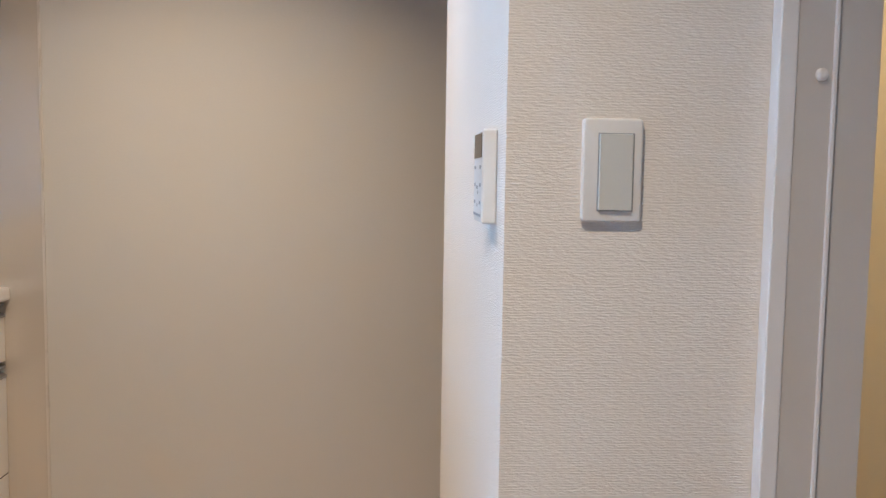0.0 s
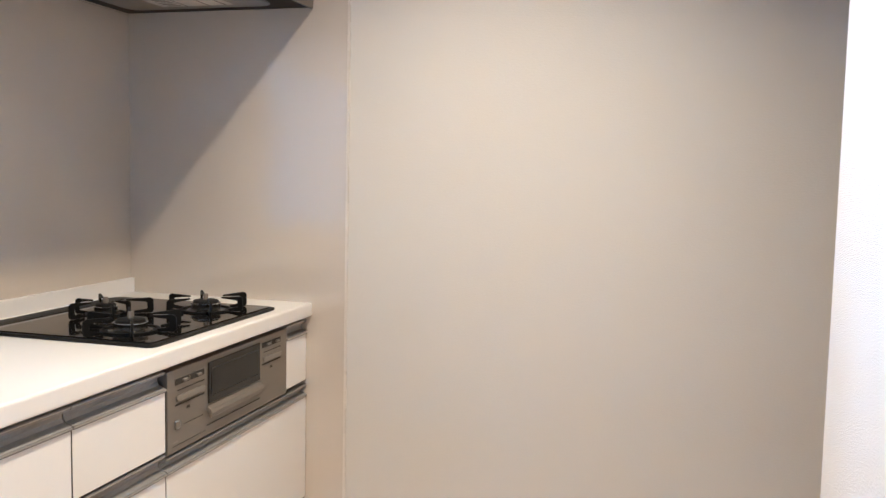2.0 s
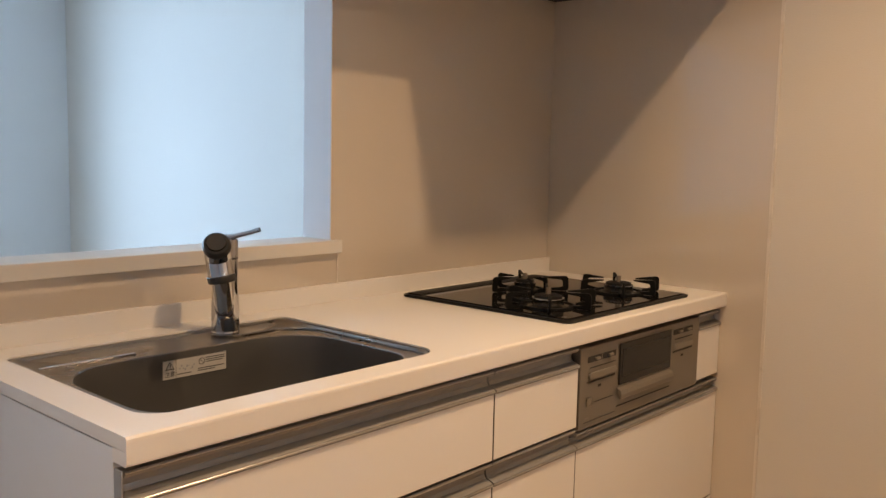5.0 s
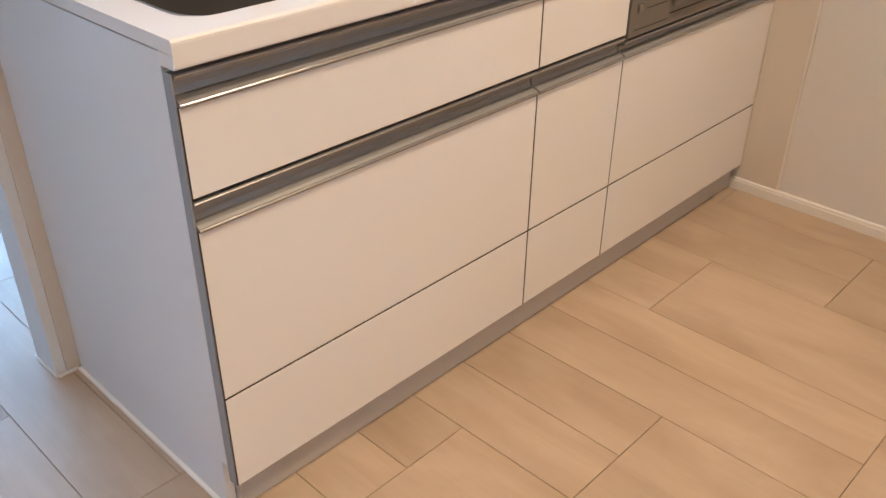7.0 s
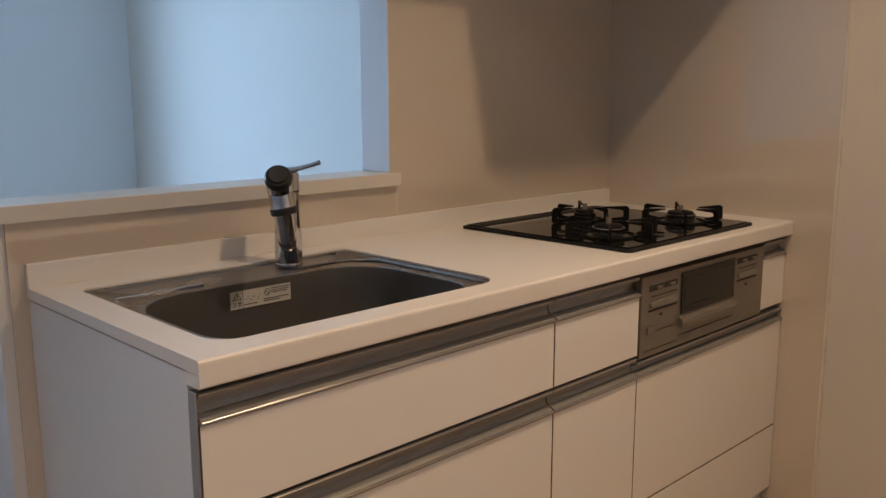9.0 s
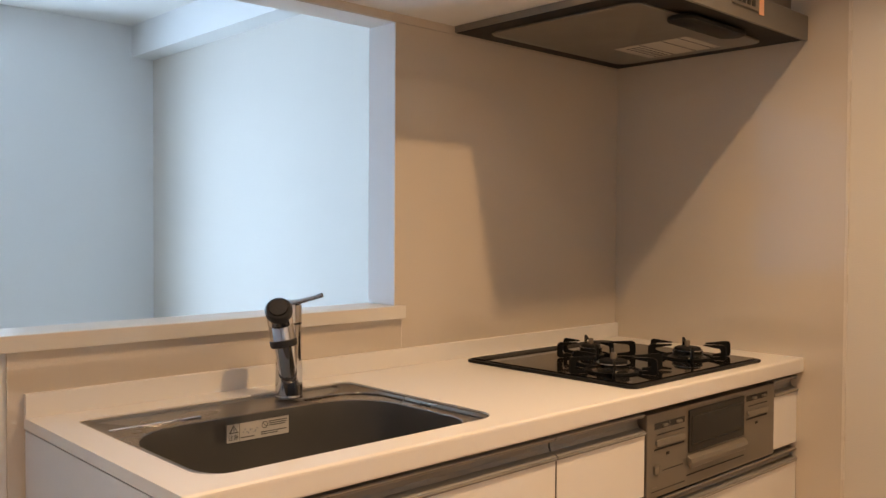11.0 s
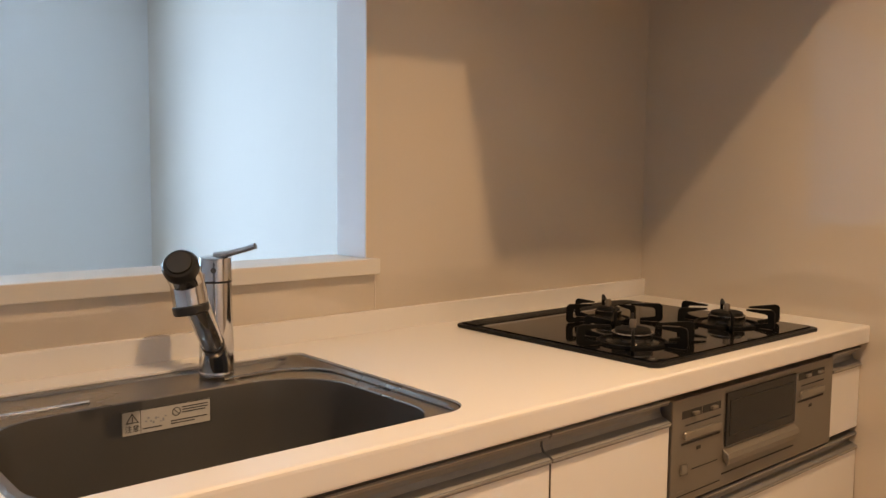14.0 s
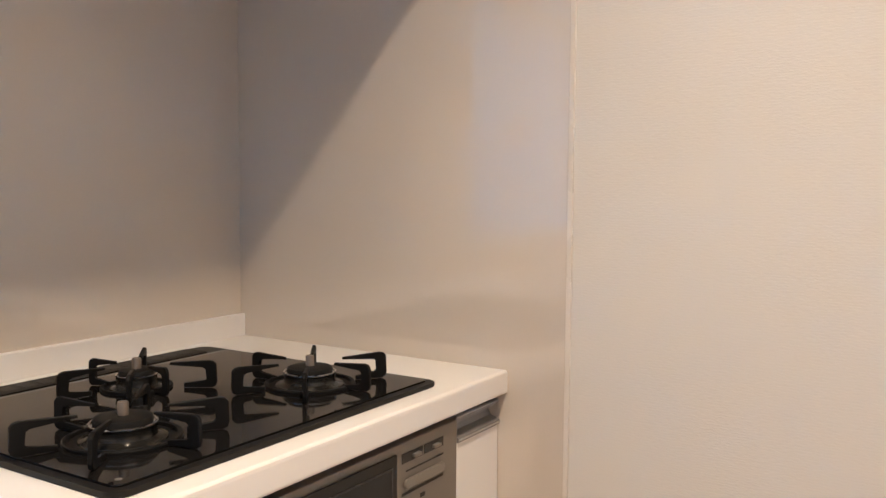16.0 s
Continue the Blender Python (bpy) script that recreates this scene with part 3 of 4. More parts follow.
part("upstand", prism(bmesh.new(), [(YB - 0.013, 0.8502), (YB - 0.013, 0.8935), (YB - 0.0115, 0.895), (YB - 0.001, 0.895), (YB - 0.001, 0.8502)], 0, LEFT, -0.0035), WORKTOP, top)

# ---------------------------------------------------------------- sink
sink = thing("kitchen_sink", (-1.47, -0.35, 0.66), "stainless steel kitchen sink set under the worktop", "sink")


def bowl_mesh():
    """Stainless rim stepping down to a ledge, then a deep bowl with round corners."""
    x0, y0, x1, y1 = SINK
    loops = [(rounded(x0 - 0.004, y0 - 0.004, x1 + 0.004, y1 + 0.004, 0.026, 6, 0.054), 0.8295), (rounded(x0 + 0.002, y0 + 0.002, x1 - 0.002, y1 - 0.002, 0.022, 6, 0.05), 0.8290),
             (rounded(x0 + 0.002, y0 + 0.002, x1 - 0.002, y1 - 0.002, 0.022, 6, 0.05), 0.846), (rounded(x0 + 0.010, y0 + 0.0035, x1 - 0.010, y1 - 0.010, 0.022, 6, 0.05), 0.846),
             (rounded(x0 + 0.0125, y0 + 0.0045, x1 - 0.0145, y1 - 0.014, 0.024, 6, 0.052), 0.8425)]
    rim = bmesh.new()
    rings = [[rim.verts.new((x, y, z)) for x, y in pts] for pts, z in loops]
    inner = [(rounded(x0 + 0.022, y0 + 0.006, x1 - 0.044, y1 - 0.120, 0.120, 6, 0.082), 0.8412), (rounded(x0 + 0.024, y0 + 0.008, x1 - 0.046, y1 - 0.122, 0.118, 6, 0.080), 0.8395)]
    rings += [[rim.verts.new((x, y, z)) for x, y in pts] for pts, z in inner]
    for a, b in zip(rings, rings[1:]):
        for i in range(len(a)):
            j = (i + 1) % len(a)
            rim.faces.new((a[i], a[j], b[j], b[i]))
    bowl = bmesh.new()
    steps = [(0.028, 0.8395, 0.118, 0.08), (0.031, 0.82, 0.116, 0.08), (0.037, 0.72, 0.112, 0.08), (0.046, 0.678, 0.105, 0.078), (0.062, 0.664, 0.092, 0.074), (0.10, 0.660, 0.07, 0.07)]
    rings = [[bowl.verts.new((x, y, z)) for x, y in rounded(x0 + d - 0.004, y0 + d - 0.020, x1 - 0.018 - d, y1 - 0.094 - d, r, 6, f)] for d, z, r, f in steps]
    for a, b in zip(rings, rings[1:]):
        for i in range(len(a)):
            j = (i + 1) % len(a)
            bowl.faces.new((a[i], a[j], b[j], b[i]))
    bowl.faces.new(rings[-1])
    return rim, bowl


rim, bowl = bowl_mesh()
part("rim", rim, STEEL, sink, "bright brushed steel rim", smooth=True)
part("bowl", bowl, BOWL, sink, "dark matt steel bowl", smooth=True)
drain = part("drain", lathe(bmesh.new(), [(0.055, 0.6605), (0.055, 0.663), (0.048, 0.664), (0.044, 0.662)], (-1.50, -0.40), 32), STEEL, sink, "round steel drain", smooth=True)
# Pressed bead in chrome instead of steel, to put in the downlight's highlight streak.
part("bead", boxes(((-1.752, -0.1990, 0.8405), (-1.575, -0.1925, 0.8448)), bevel=0.0018), CHROME, sink, "pressed bead, chrome-coloured for the lamp's highlight")
ridge = [(-1.36, -0.1950, 0.8438)] + [(-1.268 + 0.080 * math.sin(a * math.pi / 20), -0.275 + 0.080 * math.cos(a * math.pi / 20), 0.8438) for a in range(11)] + [(-1.188, -0.572, 0.8436)]
part("bead", tube(bmesh.new(), ridge, [0.0024] * len(ridge), 8), STEEL, sink, "pressed ridge round the ledge", smooth=True)
edge_in, edge_out = rounded(SINK[0] + 0.0022, SINK[1] + 0.0022, SINK[2] - 0.0022, SINK[3] - 0.0022, 0.022, 6, 0.05), rounded(SINK[0] + 0.0003, SINK[1] + 0.0003, SINK[2] - 0.0003, SINK[3] - 0.0003, 0.022, 6, 0.05)
seal = bmesh.new()
va, vb = [[seal.verts.new((x, y, 0.8464)) for x, y in pts] for pts in (edge_in, edge_out)]
for i in range(len(va)):
    j = (i + 1) % len(va)
    seal.faces.new((va[i], va[j], vb[j], vb[i]))
part("rim_seal", seal, GAP, sink, "dark joint round the rim")

sticker = thing("warning_sticker", (-1.46, -0.22, 0.80), "pale warning sticker on the sink's back wall", "sticker")
SY = -0.2375
part("paper", boxes(((-1.531, SY, 0.786), (-1.391, SY + 0.0006, 0.823))), LABEL_PAPER, sticker)
tri = bmesh.new()
prism(tri, [(-1.5255, 0.8045), (-1.5055, 0.8045), (-1.5155, 0.820)], 1, SY - 0.0006, SY - 0.0001)
part("warning_triangle", tri, LABEL_INK, sticker)
part("triangle_field", prism(bmesh.new(), [(-1.5225, 0.8062), (-1.5085, 0.8062), (-1.5155, 0.8172)], 1, SY - 0.0012, SY - 0.0007), LABEL_PAPER, sticker)
part("exclamation_mark", boxes(((-1.5162, SY - 0.0018, 0.8092), (-1.5148, SY - 0.0013, 0.8150)), ((-1.5162, SY - 0.0018, 0.8070), (-1.5148, SY - 0.0013, 0.8084))), LABEL_INK, sticker)
lettering("warning_word", "注意", 0.0112, pose(-1.5155, SY - 0.0004, 0.7955, 90, 0, 0), LABEL_INK, sticker)
ink = bmesh.new()
for x0, x1, z in ((-1.438, -1.396, 0.8165), (-1.438, -1.396, 0.8125), (-1.438, -1.400, 0.8085), (-1.456, -1.418, 0.7935), (-1.456, -1.397, 0.7975), (-1.500, -1.470, 0.7935)):
    add_box(ink, (x0, SY - 0.0005, z - 0.0008), (x1, SY - 0.0001, z + 0.0008))
part("fine_print", ink, LABEL_INK, sticker, "rows of small dark print")
ring = bmesh.new()
for k in range(20):
    a0, a1 = 2 * math.pi * k / 20, 2 * math.pi * (k + 1) / 20
    prism(ring, [(-1.447 + r * math.cos(a), 0.811 + r * math.sin(a)) for r, a in ((0.0068, a0), (0.0068, a1), (0.0056, a1), (0.0056, a0))], 1, SY - 0.0005, SY - 0.0001)
prism(ring, [(-1.452, 0.8152), (-1.4512, 0.816), (-1.442, 0.8068), (-1.4428, 0.806)], 1, SY - 0.0005, SY - 0.0001)
part("prohibition_ring", ring, LABEL_INK, sticker)
draw = bmesh.new()
random.seed(3)
for k in range(9):
    x, z = -1.496 + 0.0038 * k, 0.803 + 0.004 * math.sin(k * 1.7)
    add_box(draw, (x, SY - 0.0005, z), (x + 0.003, SY - 0.0001, z + 0.0012 + 0.004 * random.random()))
part("pictogram", draw, BUTTON_INK, sticker)
edge = bmesh.new()
for lo, hi in (((-1.531, 0.786), (-1.391, 0.7869)), ((-1.531, 0.8221), (-1.391, 0.823)), ((-1.531, 0.7869), (-1.5301, 0.8221)), ((-1.3919, 0.7869), (-1.391, 0.8221)), ((-1.5030, 0.7869), (-1.5022, 0.8221))):
    add_box(edge, (lo[0], SY - 0.0005, lo[1]), (hi[0], SY - 0.0001, hi[1]))
part("border", edge, LABEL_INK, sticker, "thin dark printed border")
sticker.location += Vector((-0.012, 0.0040, 0.005))

# ---------------------------------------------------------------- mixer tap
FX, FY = -1.3565, -0.162
tap = thing("mixer_tap", (FX, FY, 0.846), "chrome single-lever mixer tap with a pull-out spray head", "tap")
part("base", lathe(bmesh.new(), [(0.0295, 0.8462), (0.0295, 0.850), (0.0288, 0.853)], (FX, FY), 40), CHROME, tap, smooth=True)
part("body", lathe(bmesh.new(), [(0.0285, 0.853), (0.028, 0.90), (0.026, 0.95), (0.0255, 1.002)], (FX, FY), 40), CHROME, tap, smooth=True)
part("cartridge_cap", lathe(bmesh.new(), [(0.0245, 1.0025), (0.0265, 1.004), (0.0265, 1.038), (0.0255, 1.041), (0.018, 1.0435)], (FX, FY), 40), CHROME, tap, smooth=True)
part("seam_ring", lathe(bmesh.new(), [(0.0258, 1.0005), (0.0262, 1.0025)], (FX, FY), 40), BLACK_PLASTIC, tap)
HEAD = Vector((-1.4965, -0.342, 1.0505))
ROOT = Vector((FX, FY, 0.880))
AX = (HEAD - ROOT).normalized()
sp = [ROOT, ROOT + AX * 0.03, ROOT + AX * 0.10, ROOT + AX * 0.185]
part("spout", tube(bmesh.new(), sp, [0.019, 0.0175, 0.0185, 0.0195]), CHROME, tap, smooth=True)
part("spout_joint", tube(bmesh.new(), [ROOT + AX * 0.036, ROOT + AX * 0.044], [0.0188, 0.0188]), BLACK_PLASTIC, tap, "black joint ring")
head = part("spray_head", tube(bmesh.new(), [ROOT + AX * 0.186, ROOT + AX * 0.215, ROOT + AX * 0.255, HEAD], [0.0200, 0.0230, 0.0242, 0.0245]), CHROME, tap, smooth=True)
part("spray_ring", tube(bmesh.new(), [HEAD - AX * 0.006, HEAD + AX * 0.003, HEAD + AX * 0.009], [0.0252, 0.0256, 0.022]), BLACK_PLASTIC, head, "black rubber ring", smooth=True)
part("spray_face", tube(bmesh.new(), [HEAD + AX * 0.0085, HEAD + AX * 0.0125], [0.0178, 0.0168]), SPRAY_METAL, head, "satin metal push button", smooth=True)
down = Vector((0.12, -0.10, -1)).normalized()
nz = HEAD - AX * 0.036
part("nozzle", tube(bmesh.new(), [nz, nz + down * 0.018, nz + down * 0.0355], [0.0232, 0.0236, 0.0240]), CHROME, head, smooth=True)
part("nozzle_ring", tube(bmesh.new(), [nz + down * 0.036, nz + down * 0.0375, nz + down * 0.047, nz + down * 0.049], [0.0248, 0.0258, 0.0252, 0.0235]), BLACK_PLASTIC, head, "black spray outlet", smooth=True)
lev = bmesh.new()
tube(lev, [(FX + 0.000, FY - 0.002, 1.0425), (FX + 0.011, FY - 0.022, 1.048), (FX + 0.027, FY - 0.050, 1.0565), (FX + 0.0375, FY - 0.066, 1.063)], [0.0085, 0.0056, 0.0048, 0.0052], 14)
part("lever", lev, CHROME, tap, "thin chrome lever", smooth=True)
dot = bmesh.new()
tube(dot, [(FX - 0.0145, FY - 0.0215, 1.022), (FX - 0.0155, FY - 0.0232, 1.022)], [0.0045, 0.0045], 14)
part("temperature_mark", dot, GREY_CAP, tap)

# ---------------------------------------------------------------- gas hob and its grill front
HX0, HX1, HY0, HY1 = -0.762, -0.163, -0.612, -0.088
hob = thing("gas_hob", (-0.4625, -0.35, 0.85), "black glass three-burner gas hob set in the worktop", "gas hob")
part("trim_frame", prism(bmesh.new(), rounded(HX0, HY0, HX1, HY1, 0.016), 2, 0.8503, 0.8575, 0.002), HOB_TRIM, hob)
part("glass_plate", prism(bmesh.new(), rounded(HX0 + 0.012, HY0 + 0.012, HX1 - 0.012, HY1 - 0.070, 0.010), 2, 0.8577, 0.8605, 0.0012), HOB_GLASS, hob, "black reflective glass")
cover = part("exhaust_cover", prism(bmesh.new(), rounded(HX0 + 0.035, HY1 - 0.064, HX1 - 0.05, HY1 - 0.012, 0.006), 2, 0.8577, 0.8615, 0.0012), IRON, hob, "black slotted exhaust cover")
for i in range(16):
    x = HX0 + 0.055 + i * 0.030
    part("vent_slot", boxes(((x, HY1 - 0.052, 0.8616), (x + 0.022, HY1 - 0.024, 0.8619))), GAP, cover)
part("vent_end", boxes(((HX0 + 0.010, HY1 - 0.060, 0.8577), (HX0 + 0.034, HY1 - 0.014, 0.8615)), bevel=0.001), BURNER_CAP, hob, "grey end piece")
part("glass_mark", lathe(bmesh.new(), [(0.004, 0.8606), (0.004, 0.8609)], (-0.735, -0.585), 12), GRILL_LIGHT, hob)


def burner(cx, cy, r, arms):
    base = part("burner", lathe(bmesh.new(), [(r * 1.30, 0.8607), (r * 1.27, 0.8628), (r * 1.08, 0.8642), (r * 0.99, 0.8665), (r * 0.965, 0.8700), (r * 0.975, 0.8780), (r * 0.99, 0.8795), (r * 0.8, 0.8798)], (cx, cy), 48), BURNER, hob, "dark glossy burner bowl", smooth=True)
    part("burner_band", lathe(bmesh.new(), [(r * 0.992, 0.8797), (r * 1.003, 0.8803), (r * 1.003, 0.8816), (r * 0.975, 0.8823), (r * 0.93, 0.8818), (r * 0.91, 0.8800)], (cx, cy), 48), CHROME, base, "bright polished burner band", smooth=True)
    part("burner_cap", lathe(bmesh.new(), [(r * 0.86, 0.8800), (r * 0.86, 0.8855), (r * 0.83, 0.8880), (r * 0.70, 0.8895), (0.010, 0.8897)], (cx, cy), 40), BURNER_CAP, base, "black burner cap", smooth=True)
    part("sensor", lathe(bmesh.new(), [(0.0066, 0.8898), (0.0066, 0.9035), (0.0060, 0.9055), (0.0045, 0.9056), (0.0040, 0.9045)], (cx, cy), 20), IGNITER, base, "brownish temperature sensor", smooth=True)
    tr = part("pan_support", lathe(bmesh.new(), [(r * 1.72, 0.8607), (r * 1.72, 0.8640), (r * 1.68, 0.8652), (r * 1.56, 0.8652), (r * 1.54, 0.8609)], (cx, cy), 40), IRON, hob, "black enamelled pan support", smooth=True)
    for turn, reach in arms:
        a = radians(turn)
        w = 0.0029
        prof = [(0.070, 0.8612), (0.112, 0.8612), (0.117, 0.8640), (0.119, 0.8700), (0.118, 0.8960), (0.114, 0.9005), (0.108, 0.9020), (0.050, 0.8985), (0.049, 0.8950), (0.098, 0.8925), (0.103, 0.8895), (0.1045, 0.874), (0.101, 0.8705), (0.070, 0.8675)]
        bm = prism(bmesh.new(), [(q * reach, z) for q, z in prof], 1, -w, w, 0.0010, 1)
        bm.transform(Matrix.Translation((cx, cy, 0)) @ Matrix.Rotation(a, 4, "Z"))
        part("arm", bm, IRON, tr)
    ign = bmesh.new()
    ia = radians(65)
    tube(ign, [(cx + r * 1.12 * math.cos(ia), cy + r * 1.12 * math.sin(ia), 0.866), (cx + r * 1.1 * math.cos(ia), cy + r * 1.1 * math.sin(ia), 0.884)], [0.003, 0.0022], 10)
    part("igniter", ign, IGNITER, base)


burner(-0.640, -0.470, 0.040, [(37, 1.0), (100, 0.9), (162, 1.06), (217, 1.05), (280, 0.95), (324, 1.04)])
burner(-0.304, -0.470, 0.040, [(37, 0.95), (97, 0.9), (159, 1.06), (217, 1.0), (276, 0.9), (328, 1.05)])
burner(-0.462, -0.270, 0.030, [(45, 0.95), (112, 0.65), (170, 1.0), (226, 0.95), (262, 0.7), (304, 1.0)])

GY = -0.6365
grill = part("grill_front", boxes(((-0.7445, GY, 0.606), (-0.1455, -0.060, 0.795)), bevel=0.002), GRILL_PAINT, hob, "bronze-silver grill front below the worktop")
pane = part("grill_window", boxes(((-0.577, GY - 0.004, 0.683), (-0.315, GY - 0.0005, 0.784)), bevel=0.0015), GRILL_WINDOW, grill, "dark glass window")
part("window_mask", boxes(((-0.5645, GY - 0.0054, 0.7660), (-0.3275, GY - 0.0043, 0.7685)), ((-0.5645, GY - 0.0052, 0.7005), (-0.3275, GY - 0.0043, 0.7030)),
                          ((-0.5645, GY - 0.0052, 0.7030), (-0.5620, GY - 0.0043, 0.7660)), ((-0.3300, GY - 0.0052, 0.7030), (-0.3275, GY - 0.0043, 0.7660))), GAP, pane, "black printed border")
part("window_field", boxes(((-0.5618, GY - 0.0052, 0.7032), (-0.3302, GY - 0.0043, 0.7658))), GRILL_FIELD, pane, "smoky grey see-through field")
part("grill_handle", prism(bmesh.new(), [(GY - 0.0005, 0.678), (GY - 0.011, 0.671), (GY - 0.014, 0.662), (GY - 0.0125, 0.652), (GY - 0.008, 0.649), (GY - 0.007, 0.655), (GY - 0.0005, 0.660)], 0, -0.580, -0.312, 0.001, 1), GRILL_PAINT, grill, "bronze-silver pull handle")
part("door_joint", boxes(((-0.582, GY - 0.0008, 0.630), (-0.310, GY - 0.0002, 0.633))), GAP, grill)


def controls(x0, x1, z, dial):
    part("lever_slot", boxes(((x0, GY - 0.0010, z - 0.007), ((x0 + x1) / 2 - 0.002, GY - 0.0002, z + 0.007)), (((x0 + x1) / 2 + 0.002, GY - 0.0010, z - 0.007), (x1, GY - 0.0002, z + 0.007))), GAP, grill)
    for f in (0.22, 0.70):
        x = x0 + (x1 - x0) * f
        part("lever_knob", boxes(((x, GY - 0.008, z - 0.003), (x + 0.018, GY - 0.0012, z + 0.003)), bevel=0.0015), GRILL_PAINT, grill)
    part("push_button", prism(bmesh.new(), rounded(x0 + 0.004, z - 0.0455, x1 - 0.002, z - 0.0305, 0.006, 4), 1, GY - 0.006, GY - 0.0004, 0.002), GRILL_LIGHT, grill, "raised silver push button")
    part("button_slit", boxes(((x0, GY - 0.0010, z - 0.0545), (x1, GY - 0.0002, z - 0.0505)), ((x0 + 0.01, GY - 0.0010, z - 0.021), (x1, GY - 0.0002, z - 0.0188))), GAP, grill)
    part("indicator", boxes(((x0 + 0.048, GY - 0.0012, z - 0.070), (x0 + 0.060, GY - 0.0002, z - 0.064))), GAP, grill)
    if dial:
        part("dial", boxes(((x0 - 0.002, GY - 0.004, z - 0.108), (x0 + 0.018, GY - 0.0004, z - 0.088)), bevel=0.003, seg=2), GRILL_LIGHT, grill)
        part("panel_line", boxes(((x0 + 0.035, GY - 0.0008, z - 0.104), (x1 - 0.005, GY - 0.0002, z - 0.1025)), ((x0 - 0.01, GY - 0.0008, z - 0.146), (x1 + 0.005, GY - 0.0002, z - 0.1445))), GAP, grill)
        part("small_print", boxes(((x0 - 0.008, GY - 0.0008, z - 0.138), (x0 + 0.012, GY - 0.0002, z - 0.135))), GRILL_LIGHT, grill)


controls(-0.716, -0.593, 0.766, True)
controls(-0.299, -0.188, 0.772, False)

# ---------------------------------------------------------------- extractor hood and wall cabinet
HB = 1.724
hood = thing("range_hood", (-0.37, -0.33, HB), "silver-grey extractor hood with a dark underside", "extractor hood")
part("canopy", boxes(((-0.742, -0.640, HB), (-0.004, YB - 0.001, HB + 0.027)), bevel=0.002), HOOD_DARK, hood, "dark canopy underside")
part("fascia", prism(bmesh.new(), [(-0.6405, HB - 0.004), (-0.647, HB - 0.003), (-0.648, HB + 0.062), (-0.645, HB + 0.066), (-0.60, HB + 0.090), (-0.60, HB + 0.0275), (-0.6405, HB + 0.0275)], 0, -0.743, -0.004), HOOD, hood, "silver-grey front")
part("side_strip", boxes(((-0.7445, -0.640, HB + 0.001), (-0.7422, YB - 0.001, HB + 0.027))), HOOD, hood)
part("duct_cover", boxes(((-0.700, -0.599, HB + 0.0275), (-0.004, YB - 0.001, CEIL - 0.002))), HOOD, hood)
plate = part("filter_plate", prism(bmesh.new(), rounded(-0.686, -0.556, -0.072, -0.085, 0.035), 2, HB - 0.005, HB - 0.0005, 0.002), HOOD_PLATE, hood, "satin grey suction plate", smooth=True)
part("grip", prism(bmesh.new(), rounded(-0.525, -0.592, -0.225, -0.522, 0.025), 2, HB - 0.016, HB - 0.0052, 0.005, 3), HOOD_DARK, plate, "black grip", smooth=True)
note = part("notice", boxes(((-0.292, -0.447, HB - 0.0058), (-0.112, -0.215, HB - 0.0051))), LABEL_PAPER, plate, "pale paper notice")
lines = bmesh.new()
for y in (-0.300, -0.372, -0.425):
    add_box(lines, (-0.292, y, HB - 0.0064), (-0.112, y + 0.003, HB - 0.0059))
for k in range(8):
    add_box(lines, (-0.27 + 0.02 * k, -0.285, HB - 0.0064), (-0.264 + 0.02 * k, -0.24, HB - 0.0059))
part("fine_print", lines, LABEL_INK, note)
ctrl = part("control_box", boxes(((-0.424, -0.652, HB + 0.026), (-0.292, -0.6482, HB + 0.056)), bevel=0.001), GRILL_LIGHT, hood, "pale switch strip")
for k in range(4):
    part("switch_button", boxes(((-0.404 + 0.024 * k, -0.6545, HB + 0.033), (-0.388 + 0.024 * k, -0.6522, HB + 0.049)), bevel=0.001), BLACK_PLASTIC, ctrl)
part("orange_sticker", boxes(((-0.286, -0.6492, HB + 0.020), (-0.262, -0.6482, HB + 0.060))), ORANGE, hood, "small orange sticker")

cab = thing("wall_cabinet", (-1.3, -0.2, 1.74), "white wall cabinet above the pass-through, doors closed", "cabinet")
part("body", boxes(((-1.86, -0.386, 1.742), (-0.747, YB - 0.001, CEIL - 0.003))), SIDE_WHITE, cab)
for i in range(3):
    a = -1.86 + 1.113 * i / 3
    part("cabinet_door", boxes(((a + 0.002, -0.407, 1.740), (a + 0.369, -0.3865, CEIL - 0.006)), bevel=0.0015), DOOR_WHITE, cab)

# ---------------------------------------------------------------- small wall fittings
sw = thing("light_switch", (STUB_X, -2.113, 1.227), "white single-rocker light switch on the wall", "light switch")
bm = prism(bmesh.new(), rounded(-2.1445, 1.1735, -2.0755, 1.2905, 0.005, 4), 0, STUB_X - 0.0085, STUB_X - 0.0003, 0.0028, 3)
part("plate", bm, PLASTIC, sw, smooth=True)
part("rocker_gap", boxes(((STUB_X - 0.0089, -2.1345, 1.1860), (STUB_X - 0.0086, -2.0930, 1.2740))), BUTTON_INK, sw)
part("rocker", prism(bmesh.new(), [(STUB_X - 0.0088, 1.1870), (STUB_X - 0.0125, 1.1875), (STUB_X - 0.0105, 1.2725), (STUB_X - 0.0088, 1.2730)], 1, -2.1330, -2.0945, 0.0008, 1), PLASTIC_GREY, sw, "pale grey rocker")

RX0, RX1, RZ0, RZ1, RY = -1.742, -1.645, 1.165, 1.281, STUB_Y + 0.0185
rc = thing("wall_controller", (-1.705, STUB_Y, 1.22), "white bath heater controller with a dark display", "controller")
part("case", boxes(((RX0, STUB_Y + 0.0003, RZ0), (RX1, RY, RZ1)), bevel=0.0025), PLASTIC, rc)
part("display", boxes(((RX0 + 0.004, RY + 0.0002, 1.2465), (RX1 - 0.002, RY + 0.0009, 1.2765))), SCREEN, rc, "dark display")
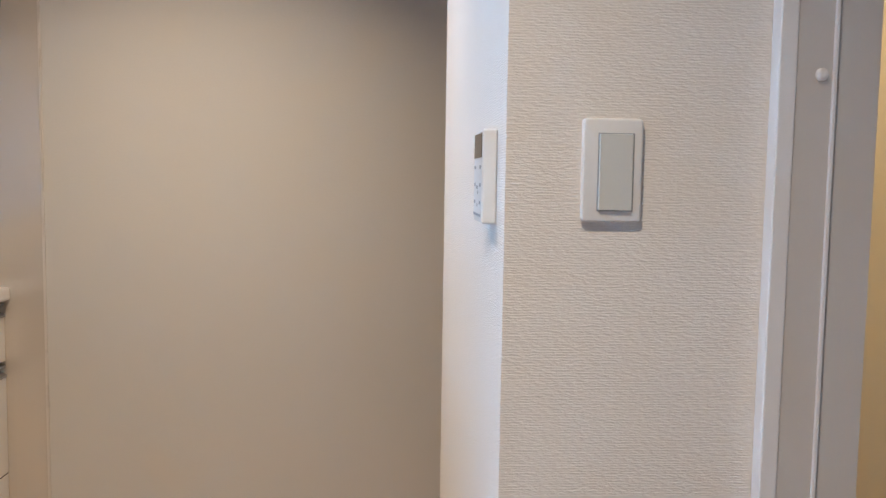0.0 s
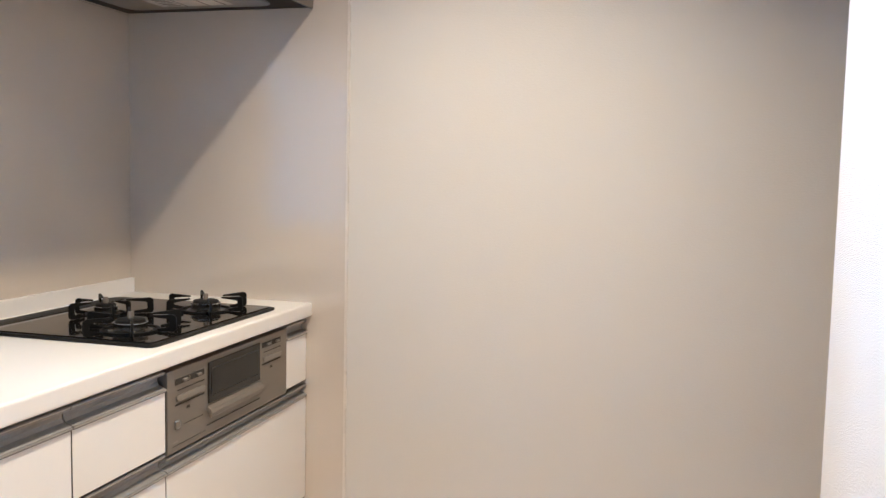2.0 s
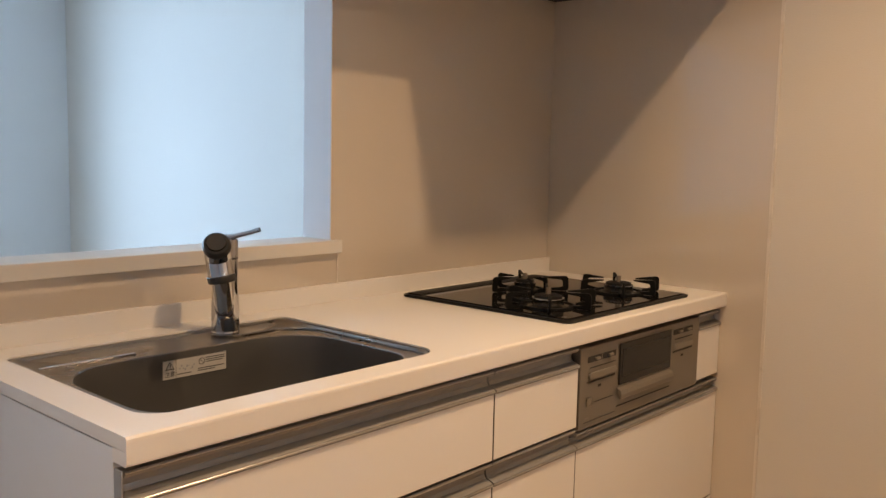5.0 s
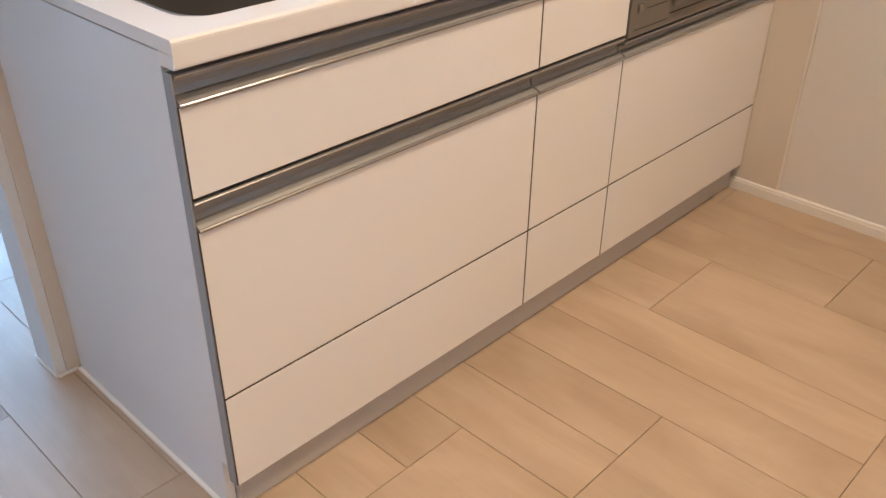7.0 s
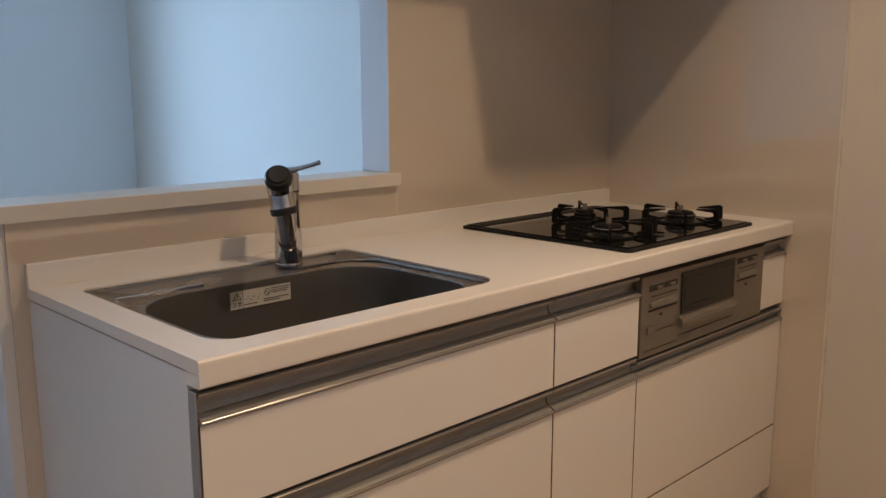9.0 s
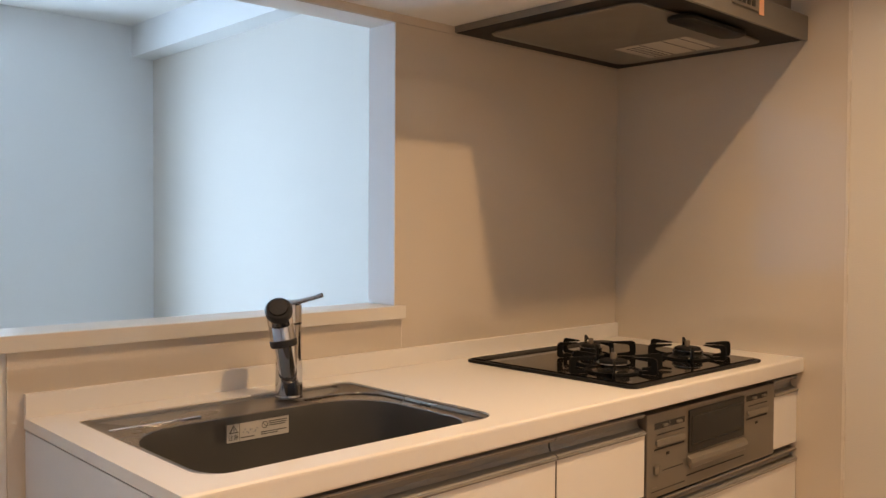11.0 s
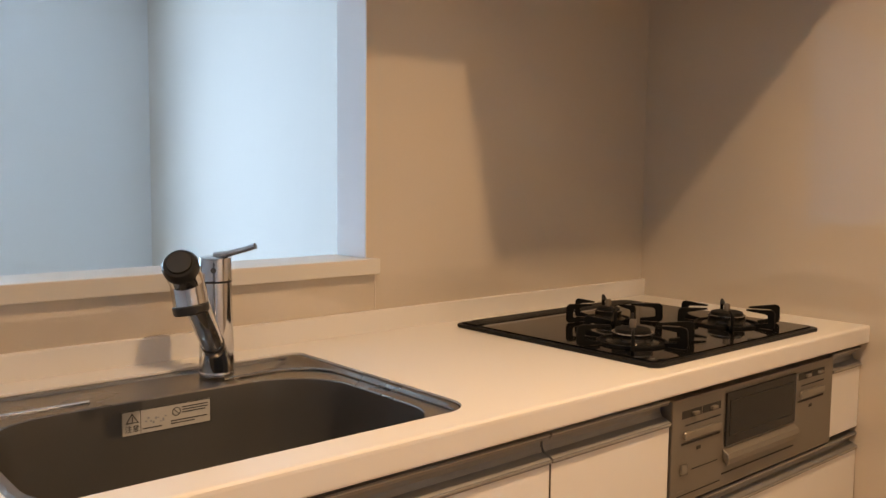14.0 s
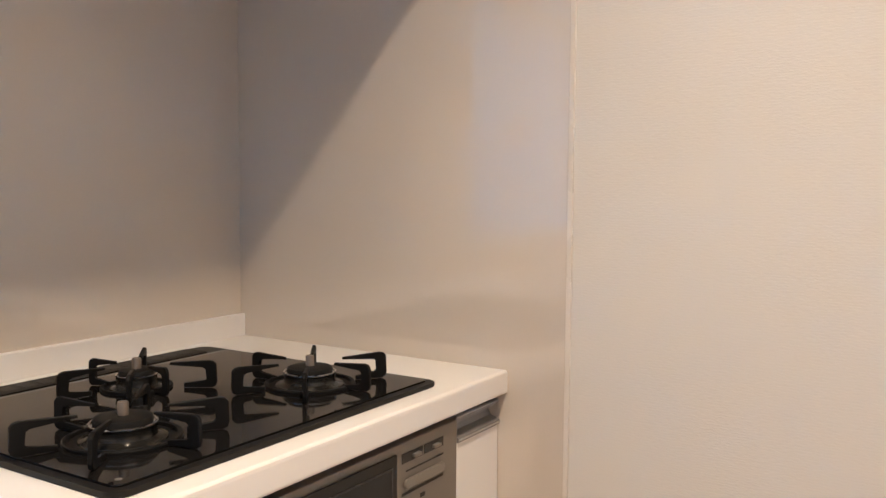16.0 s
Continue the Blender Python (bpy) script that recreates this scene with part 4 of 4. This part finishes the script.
part("button_field", boxes(((RX0 + 0.004, RY + 0.0002, 1.172), (RX1 - 0.002, RY + 0.0006, 1.2460))), BUTTON_FIELD, rc, "pale blue button field")
marks = bmesh.new()
for z in (1.2345, 1.2125, 1.1905):
    for x, w in ((RX1 - 0.022, 0.016), (RX0 + 0.008, 0.016)):
        add_box(marks, (x, RY + 0.0007, z - 0.0022), (x + w, RY + 0.0011, z + 0.0022))
for x, z in ((-1.698, 1.209), (-1.702, 1.203), (-1.697, 1.187), (-1.688, 1.2095)):
    add_box(marks, (x, RY + 0.0007, z - 0.002), (x + 0.008, RY + 0.0010, z + 0.002))
part("button_marks", marks, BUTTON_INK, rc, "small grey button marks")
part("speaker_slot", boxes(((RX0 + 0.006, RY + 0.0007, 1.1735), (RX1 - 0.004, RY + 0.0012, 1.1765))), BUTTON_INK, rc)


def downlight(x, y):
    d = thing("downlight", (x, y, CEIL), "round recessed ceiling downlight with a white rim", "downlight", "ceiling downlights")
    bm = bmesh.new()
    n = 32
    rings = [[bm.verts.new((x + r * math.cos(2 * math.pi * i / n), y + r * math.sin(2 * math.pi * i / n), z)) for i in range(n)]
             for r, z in ((0.062, CEIL - 0.0005), (0.062, CEIL - 0.005), (0.050, CEIL - 0.007), (0.045, CEIL - 0.002))]
    for a, b in zip(rings, rings[1:]):
        for i in range(n):
            bm.faces.new((a[i], a[(i + 1) % n], b[(i + 1) % n], b[i]))
    part("rim", bm, PLASTIC, d, smooth=True)


downlight(*LAMP_1)
downlight(*LAMP_2)

intercom = thing("intercom_monitor", (-5.0, 1.92, 1.57), "grey wall intercom monitor on the living room wall", "intercom")
part("case", boxes(((-4.9995, 1.835, 1.475), (-4.972, 2.005, 1.665)), bevel=0.004), material("intercom_grey", (0.34, 0.34, 0.35), 0.4), intercom)
part("screen", boxes(((-4.9718, 1.85, 1.555), (-4.9710, 1.99, 1.65))), SCREEN, intercom, "dark screen")

# ---------------------------------------------------------------- floor boards
floor = setting("floor", boxes(((-5.1, -4.3, FZ - 0.12), (0.14, 3.6, FZ - 0.0035))), JOINT, "light oak floor of wide boards", "floor")
random.seed(11)
W = 0.3135
ENDS = {-2.3255: -0.066, -2.012: -0.458, -1.6985: -0.754, -1.385: -1.028, -1.0715: -1.382, -0.758: -0.797, -0.4445: -1.102, -0.131: -0.64}


def board_mesh(w, length):
    bm = boxes(((0.0006, 0.0006, -0.0034), (w - 0.0006, length - 0.0006, 0.0)))
    edges = [e for e in bm.edges if all(v.co.z > -0.001 for v in e.verts)]
    bmesh.ops.bevel(bm, geom=edges, offset=0.0008, segments=1, affect="EDGES")
    return finish(bm, "board", WOOD)


SHARED = {}
rest = bmesh.new()
L = 0.909
for col in range(-12, 7):
    x = -1.6985 + W * col
    near = min(ENDS, key=lambda k: abs(k - x))
    end = ENDS[near] if abs(near - x) < 0.02 else -0.3 * (col % 3) - 0.16 * (col % 2)
    for row in range(-6, 6):
        y0 = end + L * row
        split = row % 2 == 0
        for i in range(2 if split else 1):
            w = W / 2 if split else W
            xs = x + i * w
            x_hi, y_hi = min(xs + w, 0.0), min(y0 + L, FAR_Y)
            y_lo = max(y0, -4.2)
            if xs < -4.99 or x_hi - xs < 0.02 or y_hi - y_lo < 0.02:
                continue
            if -3.0 < xs < 0 and -2.6 < y0 < 1.2:
                key = (round(x_hi - xs, 4), round(y_hi - y_lo, 4))
                if key not in SHARED:
                    SHARED[key] = board_mesh(*key)
                ob = new("board", SHARED[key])
                ob.parent, ob.location = floor, (xs, y_lo, FZ)
            else:
                add_box(rest, (xs + 0.0008, y_lo + 0.0008, FZ - 0.0034), (x_hi - 0.0008, y_hi - 0.0008, FZ))
ob = part("boards", rest, WOOD, floor)
ob["kind"] = "stuff"
